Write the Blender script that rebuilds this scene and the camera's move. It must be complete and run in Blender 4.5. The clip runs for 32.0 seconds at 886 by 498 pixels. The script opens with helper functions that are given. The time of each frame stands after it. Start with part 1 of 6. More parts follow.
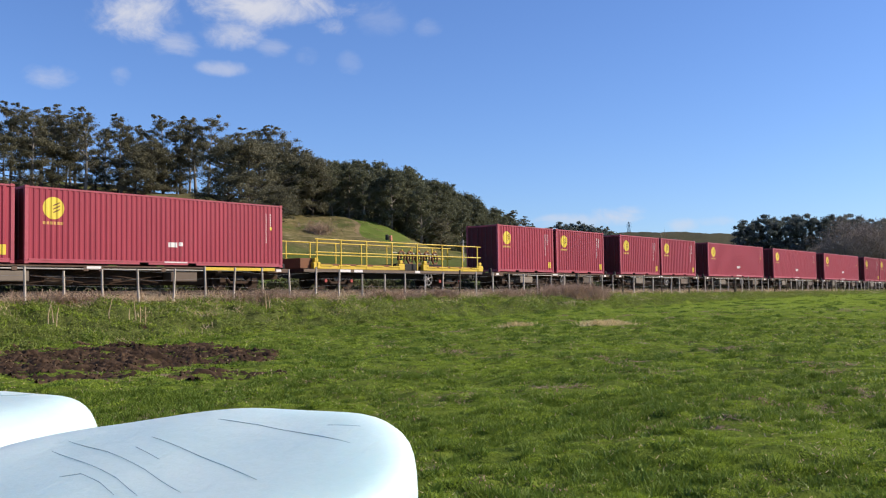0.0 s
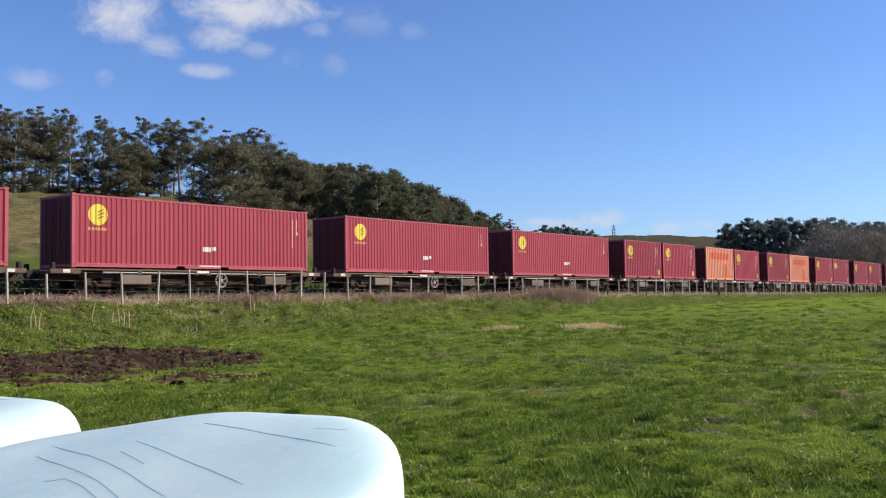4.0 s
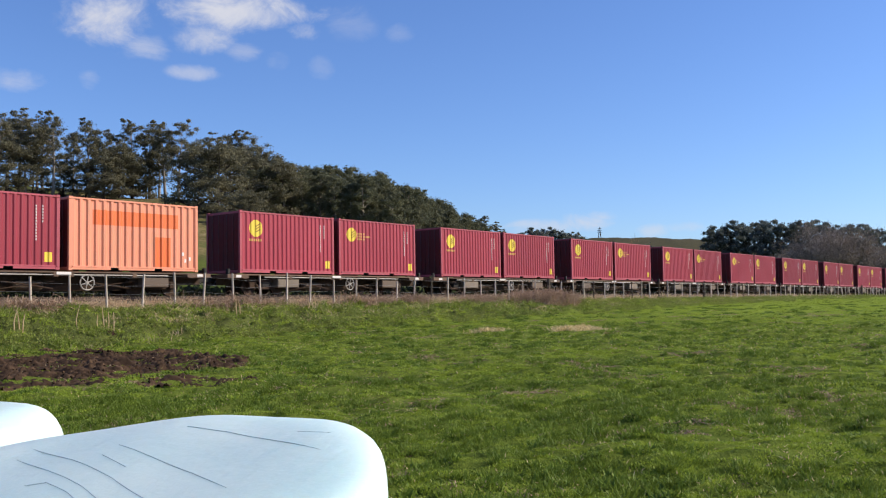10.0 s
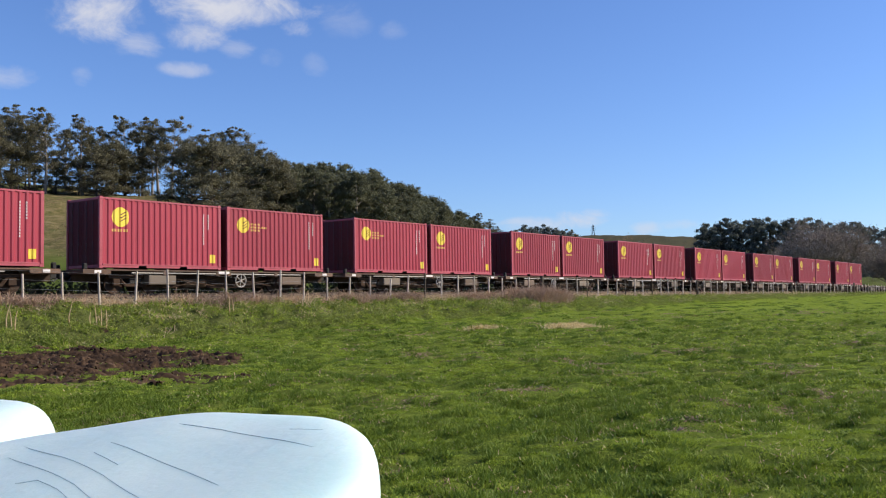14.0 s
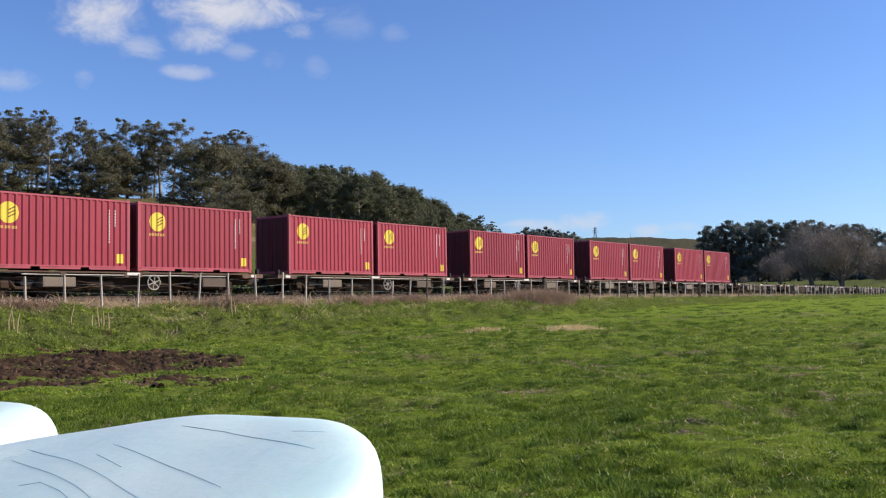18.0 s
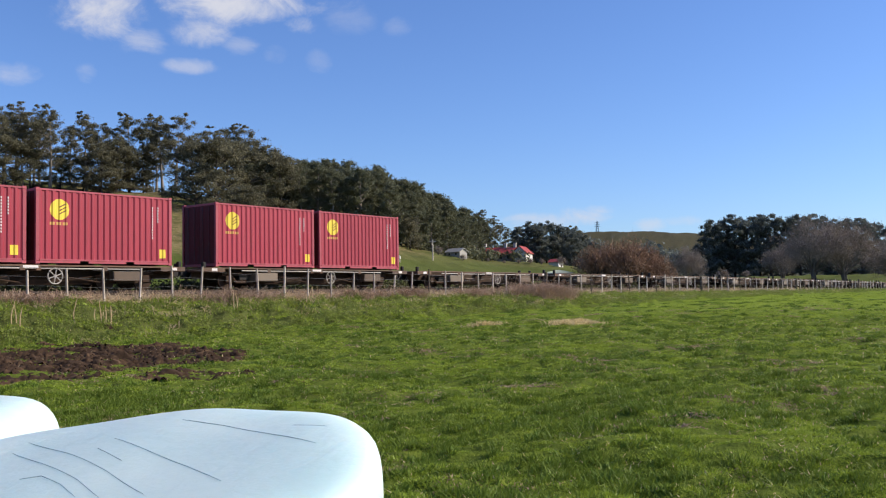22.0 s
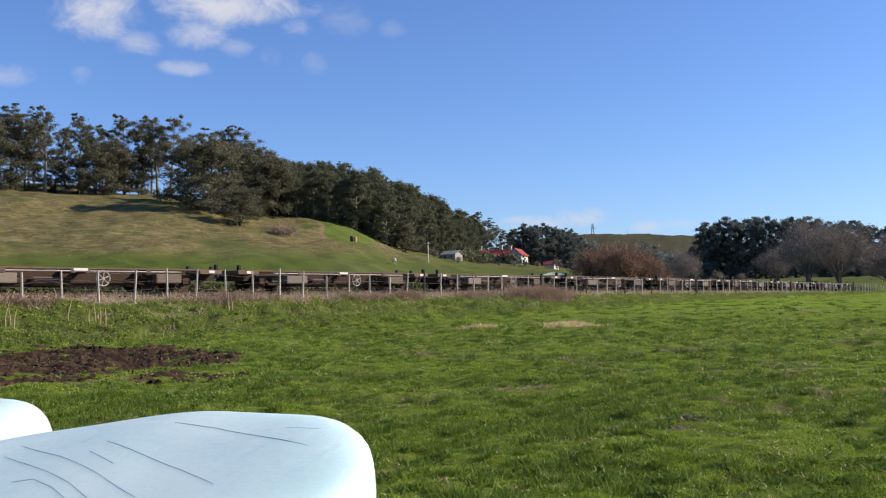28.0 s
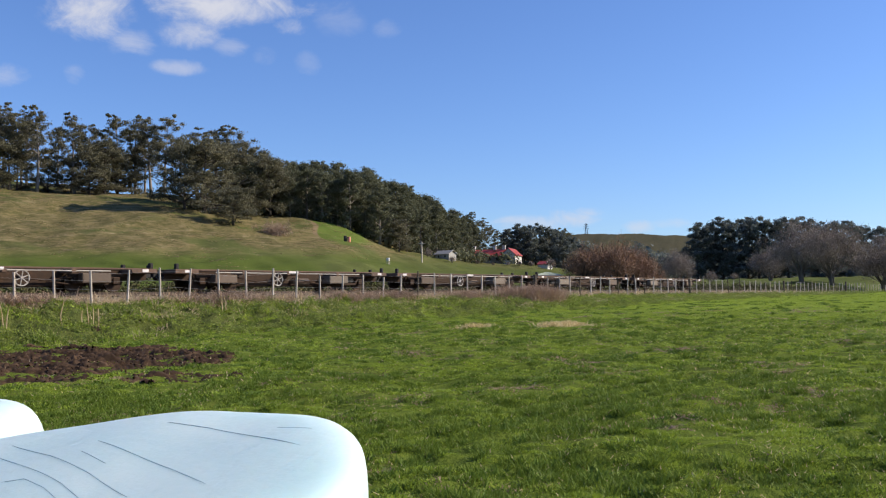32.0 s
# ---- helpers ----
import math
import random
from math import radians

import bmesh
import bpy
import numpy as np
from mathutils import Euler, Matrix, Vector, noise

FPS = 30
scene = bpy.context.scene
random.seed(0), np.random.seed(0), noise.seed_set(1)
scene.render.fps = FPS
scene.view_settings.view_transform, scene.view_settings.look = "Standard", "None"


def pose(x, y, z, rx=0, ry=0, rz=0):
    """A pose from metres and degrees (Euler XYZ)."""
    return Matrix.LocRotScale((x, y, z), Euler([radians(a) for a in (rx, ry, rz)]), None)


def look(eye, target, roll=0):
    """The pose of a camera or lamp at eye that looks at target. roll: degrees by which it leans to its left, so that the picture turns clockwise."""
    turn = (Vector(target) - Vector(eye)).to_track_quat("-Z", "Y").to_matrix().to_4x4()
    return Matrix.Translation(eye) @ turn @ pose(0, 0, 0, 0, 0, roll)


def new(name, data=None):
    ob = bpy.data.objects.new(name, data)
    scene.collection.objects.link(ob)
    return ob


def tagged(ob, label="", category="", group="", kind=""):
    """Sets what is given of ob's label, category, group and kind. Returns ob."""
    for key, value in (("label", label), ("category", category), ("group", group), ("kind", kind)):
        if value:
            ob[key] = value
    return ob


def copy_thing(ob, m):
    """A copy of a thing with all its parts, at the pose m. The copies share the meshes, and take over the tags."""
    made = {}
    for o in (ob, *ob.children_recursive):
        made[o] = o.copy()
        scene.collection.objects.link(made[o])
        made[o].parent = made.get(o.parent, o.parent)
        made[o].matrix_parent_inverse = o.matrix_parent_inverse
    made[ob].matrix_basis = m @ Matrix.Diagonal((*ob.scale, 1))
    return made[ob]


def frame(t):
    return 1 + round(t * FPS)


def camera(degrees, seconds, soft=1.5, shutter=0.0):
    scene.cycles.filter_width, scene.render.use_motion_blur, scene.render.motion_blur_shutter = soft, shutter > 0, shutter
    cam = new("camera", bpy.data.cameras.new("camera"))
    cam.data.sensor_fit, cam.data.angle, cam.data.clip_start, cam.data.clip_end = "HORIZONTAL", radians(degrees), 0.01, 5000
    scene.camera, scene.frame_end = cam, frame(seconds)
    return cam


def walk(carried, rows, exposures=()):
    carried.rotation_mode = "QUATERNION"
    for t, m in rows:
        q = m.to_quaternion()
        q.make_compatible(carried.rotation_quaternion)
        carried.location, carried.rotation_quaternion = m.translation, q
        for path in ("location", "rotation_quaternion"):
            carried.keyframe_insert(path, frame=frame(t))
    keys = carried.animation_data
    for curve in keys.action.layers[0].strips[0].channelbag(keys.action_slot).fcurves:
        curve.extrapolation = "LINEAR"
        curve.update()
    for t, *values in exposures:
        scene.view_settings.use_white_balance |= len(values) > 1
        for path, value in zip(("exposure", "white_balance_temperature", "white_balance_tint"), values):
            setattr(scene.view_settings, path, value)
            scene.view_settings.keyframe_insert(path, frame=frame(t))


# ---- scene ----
# the camera stands in the paddock, 1.65 m above the grass; x runs along the railway, y across it
EYE = 1.65
VIEW = 37.843


def at(head, tilt, lean, dx, dy, dz):
    """Pose of the camera: heading from the railway's line, tilt upwards, lean to the right, small sway."""
    return pose(dx, dy, EYE + dz, 0, 0, head - 90) @ pose(0, 0, 0, 90 + tilt, 0, 0) @ pose(0, 0, 0, 0, 0, -lean)


cam = camera(50.69, 32.0, soft=1.15)
walk(cam, [
    (0.0, at(40.043, 2.941, 0.795, -0.003, 0.003, -0.001)),
    (0.5, at(39.771, 2.886, 0.776, -0.003, 0.003, -0.001)),
    (1.0, at(39.572, 2.978, 0.803, -0.003, 0.004, -0.001)),
    (1.5, at(39.439, 3.083, 0.799, -0.003, 0.004, -0.000)),
    (2.0, at(39.382, 3.187, 0.807, -0.003, 0.004, -0.000)),
    (2.5, at(39.276, 3.186, 0.806, -0.004, 0.005, 0.000)),
    (3.0, at(39.237, 3.144, 0.793, -0.005, 0.006, 0.000)),
    (3.5, at(39.196, 3.144, 0.797, -0.005, 0.006, 0.001)),
    (5.5, at(38.927, 2.920, 0.826, -0.005, 0.006, -0.002)),
    (6.0, at(38.857, 2.860, 0.838, -0.005, 0.006, -0.002)),
    (6.5, at(38.782, 2.796, 0.843, -0.004, 0.005, -0.001)),
    (7.0, at(38.732, 2.805, 0.866, -0.004, 0.005, -0.001)),
    (7.5, at(38.599, 2.884, 0.871, -0.003, 0.004, -0.001)),
    (8.0, at(38.517, 2.995, 0.822, -0.003, 0.004, -0.000)),
    (8.5, at(38.464, 3.062, 0.852, -0.002, 0.003, -0.000)),
    (9.0, at(38.412, 3.193, 0.855, -0.002, 0.003, -0.000)),
    (9.5, at(38.355, 3.239, 0.869, -0.002, 0.002, -0.000)),
    (10.0, at(38.304, 3.249, 0.872, -0.001, 0.001, -0.000)),
    (10.5, at(38.279, 3.238, 0.868, -0.001, 0.001, -0.001)),
    (11.0, at(38.062, 3.219, 0.901, -0.001, 0.001, -0.001)),
    (11.5, at(37.937, 3.188, 0.867, -0.001, 0.001, -0.001)),
    (12.0, at(37.878, 3.129, 0.874, -0.001, 0.001, -0.001)),
    (12.5, at(37.828, 3.094, 0.828, -0.001, 0.001, -0.001)),
    (13.0, at(37.843, 3.122, 0.899, 0.000, -0.000, -0.001)),
    (13.5, at(37.945, 3.083, 0.862, 0.000, -0.001, -0.000)),
    (14.0, at(37.915, 3.083, 0.856, 0.001, -0.001, -0.000)),
    (14.5, at(37.929, 3.077, 0.871, 0.001, -0.001, -0.000)),
    (16.5, at(37.878, 3.129, 0.874, -0.000, 0.001, -0.000)),
    (17.0, at(37.910, 3.094, 0.828, -0.001, 0.001, -0.000)),
    (17.5, at(37.994, 3.140, 0.881, -0.001, 0.001, -0.000)),
    (18.0, at(38.038, 3.230, 0.879, -0.000, 0.000, -0.001)),
    (18.5, at(38.047, 3.288, 0.873, -0.000, 0.000, -0.001)),
    (19.0, at(38.036, 3.282, 0.881, 0.000, -0.000, -0.001)),
    (19.5, at(38.155, 3.137, 0.860, 0.001, -0.001, -0.001)),
    (20.0, at(38.177, 3.027, 0.870, 0.001, -0.002, -0.002)),
    (20.5, at(38.173, 2.958, 0.870, 0.001, -0.002, -0.001)),
    (21.0, at(38.208, 2.974, 0.873, 0.002, -0.003, -0.001)),
    (21.5, at(38.169, 2.916, 0.882, 0.003, -0.003, -0.001)),
    (22.0, at(38.165, 2.870, 0.869, 0.003, -0.004, -0.001)),
    (22.5, at(38.099, 2.875, 0.850, 0.003, -0.004, -0.001)),
    (23.0, at(38.069, 2.927, 0.852, 0.003, -0.004, -0.001)),
    (23.5, at(38.002, 2.972, 0.864, 0.003, -0.004, -0.001)),
    (24.0, at(37.952, 3.001, 0.813, 0.002, -0.003, -0.001)),
    (24.5, at(37.921, 3.031, 0.846, 0.002, -0.003, -0.001)),
    (25.0, at(37.922, 2.990, 0.816, 0.002, -0.003, -0.001)),
    (25.5, at(37.962, 2.938, 0.819, 0.002, -0.002, -0.001)),
    (27.5, at(37.926, 2.929, 0.841, 0.008, -0.010, 0.000)),
    (28.0, at(37.890, 3.004, 0.847, 0.007, -0.009, 0.000)),
    (28.5, at(37.806, 3.069, 0.827, 0.007, -0.009, 0.000)),
    (29.0, at(37.842, 3.166, 0.857, 0.007, -0.009, 0.001)),
    (29.5, at(37.702, 3.243, 0.839, 0.007, -0.009, 0.001)),
    (30.0, at(37.656, 3.259, 0.850, 0.007, -0.010, 0.000)),
    (30.5, at(37.618, 3.248, 0.833, 0.008, -0.010, -0.000)),
    (31.0, at(37.574, 3.180, 0.871, 0.008, -0.011, -0.000)),
    (31.5, at(37.520, 3.090, 0.827, 0.009, -0.011, -0.001)),
    (32.0, at(37.505, 2.990, 0.838, 0.009, -0.012, -0.001)),
])

# ---- light ----
SUN_EL, SUN_AZ = 31.0, -46.0      # degrees; azimuth from the railway's line
sun_way = Vector((math.cos(radians(SUN_AZ)) * math.cos(radians(SUN_EL)), math.sin(radians(SUN_AZ)) * math.cos(radians(SUN_EL)), math.sin(radians(SUN_EL))))
sun = new("sun", bpy.data.lights.new("sun", "SUN"))
sun.data.energy, sun.data.angle, sun.data.color = 5.0, radians(0.55), (1.0, 0.90, 0.74)
sun.matrix_world = look((0, 0, 60), Vector((0, 0, 60)) - sun_way)


def aim(px, py):
    """Unit direction of a place in the sky, given as degrees right of and above the middle of the view."""
    h, e = radians(VIEW - px), radians(py)
    return Vector((math.cos(h) * math.cos(e), math.sin(h) * math.cos(e), math.sin(e)))


class Nodes:
    """Small helper to write node trees."""

    def __init__(self, tree):
        self.tree = tree
        tree.nodes.clear()

    def add(self, kind, ins=None):
        n = self.tree.nodes.new(kind)
        for name, val in (ins or {}).items():
            self.put(n, name, val)
        return n

    def put(self, n, name, val):
        sock = n.inputs[name]
        if isinstance(val, bpy.types.NodeSocket):
            self.tree.links.new(val, sock)
        else:
            sock.default_value = val

    def math(self, op, a, b=0.0, c=0.0, clamp=False):
        n = self.add("ShaderNodeMath")
        n.operation, n.use_clamp = op, clamp
        for i, v in enumerate((a, b, c)):
            self.put(n, i, v)
        return n.outputs[0]

    def vmath(self, op, a, b=(0, 0, 0)):
        n = self.add("ShaderNodeVectorMath")
        n.operation = op
        self.put(n, 0, a)
        if op != "NORMALIZE" and op != "LENGTH":
            self.put(n, 1, b)
        return n.outputs["Value"] if op in ("DOT_PRODUCT", "LENGTH") else n.outputs["Vector"]

    def noise(self, vec, scale, detail=4.0, rough=0.55, distortion=0.0):
        n = self.add("ShaderNodeTexNoise", {"Scale": scale, "Detail": detail, "Roughness": rough, "Distortion": distortion})
        self.put(n, "Vector", vec)
        return n.outputs["Fac"]

    def ramp(self, fac, stops, mode="LINEAR"):
        n = self.add("ShaderNodeValToRGB")
        n.color_ramp.interpolation = mode
        els = n.color_ramp.elements
        while len(els) < len(stops):
            els.new(0.5)
        for e, (p, c) in zip(els, stops):
            e.position, e.color = p, (*c, 1) if len(c) == 3 else c
        self.put(n, "Fac", fac)
        return n.outputs["Color"]

    def mix(self, fac, a, b, blend="MIX"):
        n = self.add("ShaderNodeMix")
        n.data_type, n.blend_type = "RGBA", blend
        self.put(n, 0, fac)
        self.put(n, 6, a if isinstance(a, bpy.types.NodeSocket) else (*a, 1))
        self.put(n, 7, b if isinstance(b, bpy.types.NodeSocket) else (*b, 1))
        return n.outputs[2]

    def span(self, v, lo, hi, a=0.0, b=1.0):
        n = self.add("ShaderNodeMapRange")
        n.interpolation_type = "SMOOTHSTEP"
        for k, x in enumerate((v, lo, hi, a, b)):
            self.put(n, k, x)
        return n.outputs[0]


# sky: clear blue with a few fair-weather clouds
world = bpy.data.worlds.new("sky")
scene.world = world
world.use_nodes = True
N = Nodes(world.node_tree)
sky = N.add("ShaderNodeTexSky")
sky.sky_type, sky.sun_disc = "NISHITA", False
sky.sun_elevation, sky.sun_rotation = radians(SUN_EL), math.atan2(sun_way.x, sun_way.y)
sky.air_density, sky.dust_density, sky.ozone_density = 1.0, 0.3, 2.2
way = N.vmath("NORMALIZE", N.add("ShaderNodeTexCoord").outputs["Generated"])
grain = N.noise(N.vmath("MULTIPLY", way, (1.0, 1.0, 1.7)), 19.0, 6.0, 0.62, 0.5)
fine = N.noise(way, 60.0, 5.0, 0.6)
cover = None
# right, up (degrees), half width, half height, strength
for px, py, w, h, k in ((-20.3, 16.6, 2.5, 1.9, 0.95), (-18.2, 15.0, 1.4, 0.8, 0.5), (-12.8, 17.3, 4.9, 1.3, 0.95), (-14.9, 15.6, 1.9, 0.9, 0.7), (-9.0, 16.3, 1.1, 0.6, 0.55),
                        (-12.6, 15.0, 1.1, 0.6, 0.35), (-15.4, 13.7, 1.5, 0.5, 0.5), (-25.0, 12.7, 1.4, 0.7, 0.5), (-21.3, 13.0, 0.6, 0.6, 0.25), (-2.9, 16.3, 0.9, 0.6, 0.18), (-5.9, 16.8, 1.6, 1.1, 0.18),
                        (-10.4, 14.5, 0.7, 0.6, 0.16), (-7.8, 14.2, 0.8, 0.7, 0.18),
                        (5.6, 4.5, 2.6, 0.5, 0.6), (8.5, 4.75, 1.7, 0.6, 0.85), (12.2, 4.1, 1.0, 0.45, 0.6), (14.2, 4.25, 1.2, 0.35, 0.4)):
    c = aim(px, py)
    side = Vector((c.y, -c.x, 0)).normalized()
    up = side.cross(c)
    x = N.math("DIVIDE", N.vmath("DOT_PRODUCT", way, tuple(side)), radians(w))
    y = N.math("DIVIDE", N.vmath("DOT_PRODUCT", way, tuple(up)), radians(h))
    d = N.math("ADD", N.math("MULTIPLY", x, x), N.math("MULTIPLY", y, y))
    front = N.math("GREATER_THAN", N.vmath("DOT_PRODUCT", way, tuple(c)), 0.5)
    body = N.math("SUBTRACT", 1.2, N.math("MULTIPLY", d, 0.85))
    body = N.math("ADD", body, N.math("MULTIPLY", N.math("SUBTRACT", grain, 0.55), 3.3))
    body = N.math("ADD", body, N.math("MULTIPLY", N.math("SUBTRACT", fine, 0.5), 0.9))
    body = N.math("MULTIPLY", N.span(body, -0.1, 1.7, 0.0, k), front)
    body = N.math("MULTIPLY", body, N.span(d, 1.9, 0.7))
    cover = body if cover is None else N.math("MAXIMUM", cover, body)
tint = N.mix(1.0, sky.outputs["Color"], (0.765, 0.965, 1.415), "MULTIPLY")
col = N.mix(cover, tint, (6.0, 6.1, 6.75))
bg = N.add("ShaderNodeBackground", {"Color": col, "Strength": 0.084})
N.tree.links.new(bg.outputs[0], N.add("ShaderNodeOutputWorld").inputs[0])
scene.view_settings.exposure = 0.47


# ---- materials ----
def principled(name, build):
    m = bpy.data.materials.new(name)
    m.use_nodes = True
    n = Nodes(m.node_tree)
    out = n.add("ShaderNodeOutputMaterial")
    b = n.add("ShaderNodeBsdfPrincipled")
    n.tree.links.new(b.outputs[0], out.inputs[0])
    build(n, b)
    return m


def surface(name, colour, rough=0.6, var=0.25, scale=3.0, fine=40.0, metal=0.0, bump=0.15, dirt=None, dirt_amount=0.35, per_object=0.0, streak=False, spec=0.5):
    """Painted, wooden or mineral surface with tone at two scales, wear and fine relief."""

    def build(n, b):
        co = n.add("ShaderNodeTexCoord").outputs["Object"]
        if streak:
            co_s = n.vmath("MULTIPLY", co, (1.0, 1.0, 0.18))
        else:
            co_s = co
        big, small = n.noise(co_s, scale, 4), n.noise(co, fine, 3)
        t = n.math("ADD", n.math("MULTIPLY", n.math("SUBTRACT", big, 0.5), 2 * var), n.math("MULTIPLY", n.math("SUBTRACT", small, 0.5), var))
        v = n.math("ADD", 1.0, t)
        if per_object:
            rnd = n.add("ShaderNodeObjectInfo").outputs["Random"]
            v = n.math("ADD", v, n.math("MULTIPLY", n.math("SUBTRACT", rnd, 0.5), 2 * per_object))
        c = n.vmath("MULTIPLY", n.add("ShaderNodeCombineXYZ", {0: v, 1: v, 2: v}).outputs[0], tuple(colour))
        if dirt:
            d = n.noise(co_s, scale * 2.3, 6, 0.65)
            c = n.mix(n.span(d, 0.62 - dirt_amount * 0.3, 0.8, 0.0, 0.8), c, dirt)
        n.put(b, "Base Color", c)
        n.put(b, "Roughness", n.math("ADD", rough, n.math("MULTIPLY", n.math("SUBTRACT", big, 0.5), 0.25), clamp=True))
        n.put(b, "Metallic", metal)
        n.put(b, "Specular IOR Level", spec)
        if bump:
            bp = n.add("ShaderNodeBump", {"Strength": bump, "Distance": 0.02, "Height": small})
            n.put(b, "Normal", bp.outputs[0])
    return principled(name, build)


def leafy(name, dark, light, rough=0.6, trans=0.25, spot=0.35, speck=0.5, gloss=0.08):
    """Foliage: tone by clump and by plant, a little light through the leaf."""

    def build(n, b):
        geo = n.add("ShaderNodeNewGeometry")
        rnd = geo.outputs["Random Per Island"]
        plant = n.add("ShaderNodeObjectInfo").outputs["Random"]
        co = n.add("ShaderNodeTexCoord").outputs["Object"]
        patch = n.noise(co, spot, 3)
        f = n.math("ADD", n.math("MULTIPLY", rnd, speck), n.math("MULTIPLY", n.math("ADD", n.math("MULTIPLY", patch, 0.7), n.math("MULTIPLY", plant, 0.4)), 0.6), clamp=True)
        c = n.mix(f, dark, light)
        n.put(b, "Base Color", c)
        n.put(b, "Roughness", rough)
        n.put(b, "Specular IOR Level", gloss)
        tr = n.add("ShaderNodeBsdfTranslucent", {"Color": c})
        mx = n.add("ShaderNodeMixShader", {0: trans})
        out = [k for k in n.tree.nodes if k.type == "OUTPUT_MATERIAL"][0]
        n.tree.links.new(b.outputs[0], mx.inputs[1])
        n.tree.links.new(tr.outputs[0], mx.inputs[2])
        n.tree.links.new(mx.outputs[0], out.inputs[0])
    return principled(name, build)


# ---- the lie of the land ----
TH = radians(90 - VIEW)
U0, V0, PITCH = 18.67, 33.67, 14.763      # origin of the train's scale, near side of the containers, wagon length


def step(a, b, x):
    t = np.clip((x - a) / (b - a), 0, 1)
    return t * t * (3 - 2 * t)


def rail_z(u):
    """Top of the rails along the line."""
    s = np.clip(np.asarray(u, float) - U0, -60, 140)
    z = 2.07 + 0.00219 * s - 4.186e-5 * s * s
    return z - 0.0095 * np.clip(np.asarray(u, float) - U0 - 140, 0, 150) 


def bumps(u, v, size, seed):
    """Cheap smooth noise, about -1 to 1."""
    r = np.random.RandomState(seed)
    z = np.zeros_like(u)
    for k in range(7):
        a, f, p = r.uniform(0, 6.283), r.uniform(0.6, 1.7) / size, r.uniform(0, 6.283, 2)
        z += np.sin((u * math.cos(a) + v * math.sin(a)) * f * 6.283 + p[0] + 1.5 * np.sin((v * math.cos(a) - u * math.sin(a)) * f * 3.1 + p[1]))
    return z / 3.2


def ground_z(u, v):
    u, v = np.atleast_1d(np.asarray(u, float)), np.atleast_1d(np.asarray(v, float))
    x, y = u * math.cos(TH) - v * math.sin(TH), u * math.sin(TH) + v * math.cos(TH)
    r = np.hypot(x, y)
    a = np.degrees(np.arctan2(x, y))
    field = 1.5 * (1 - np.exp(-np.maximum(u - 2.5, 0) / 53)) + 0.008 * np.clip(v - 3.5, 0, 22)
    field = field + 0.05 * bumps(u, v, 6.0, 1) * step(3, 9, r) + (0.025 * bumps(u, v, 1.6, 2) + 0.03 * bumps(u, v, 0.7, 7)) * step(4.5, 8, r) * step(60, 30, r)
    form = rail_z(u) - 0.5
    foot = 24.3 + 0.7 * bumps(u, v * 0, 14.0, 3)
    near = field + (form - field) * step(foot, 29.6, v) + (0.12 * bumps(u, v, 2.3, 4) + 0.07 * bumps(u, v, 0.9, 8)) * step(23, 25, v) * step(31, 29, v)
    beyond = 1.0 + 0 * u
    z = near + (beyond - near) * step(39.5, 47, v)
    # hills beyond the line
    s = step(5.5, -17.5, a)
    hill = 30.5 * s * step(95, 285, r) - 10 * s * step(330, 520, r)
    hill = hill + 6.0 * step(-16.5, -22.5, a) * step(262, 305, r)
    hill = hill + 2.6 * np.exp(-((a + 5.8) / 3.0) ** 2) * step(150, 235, r) * step(330, 280, r)
    rise = np.where(a < 4, 0.052, 0.052 - 0.03 * step(4, 13, a)) * np.clip(r - 100, 0, 260) * (1 - s)
    far = 57 * np.exp(-((a - 11.5) / 13) ** 2) * step(480, 1000, r)
    wide = 30 * step(700, 1500, r) * step(20, 30, np.abs(a))
    back = step(47, 70, v) * (np.abs(a) < 75)
    tall = (hill + rise + far) * step(44, 60, v)
    tall = tall + (0.5 * bumps(u, v, 30, 5) + 0.25 * bumps(u, v, 9, 6)) * step(70, 130, r) * step(44, 60, v)
    return z + tall * step(80, 45, np.abs(a)) + wide


def gz(u, v):
    return float(ground_z(u, v)[0])


def out_at(azim, r):
    """Plan position at degrees right of the middle view and metres out."""
    h = radians(VIEW - azim)
    return r * math.cos(h), r * math.sin(h)


def mesh_np(name, verts, faces, material, smooth=False):
    """Mesh from arrays: verts (n, 3), faces (m, 3 or 4)."""
    me = bpy.data.meshes.new(name)
    verts, faces = np.asarray(verts, np.float32), np.asarray(faces, np.int32)
    me.vertices.add(len(verts))
    me.vertices.foreach_set("co", verts.ravel())
    k = faces.shape[1]
    me.loops.add(faces.size)
    me.loops.foreach_set("vertex_index", faces.ravel())
    me.polygons.add(len(faces))
    me.polygons.foreach_set("loop_start", np.arange(0, faces.size, k, dtype=np.int32))
    me.polygons.foreach_set("loop_total", np.full(len(faces), k, np.int32))
    if smooth:
        me.polygons.foreach_set("use_smooth", np.ones(len(faces), bool))
    me.update(calc_edges=True)
    if material:
        me.materials.append(material)
    return me


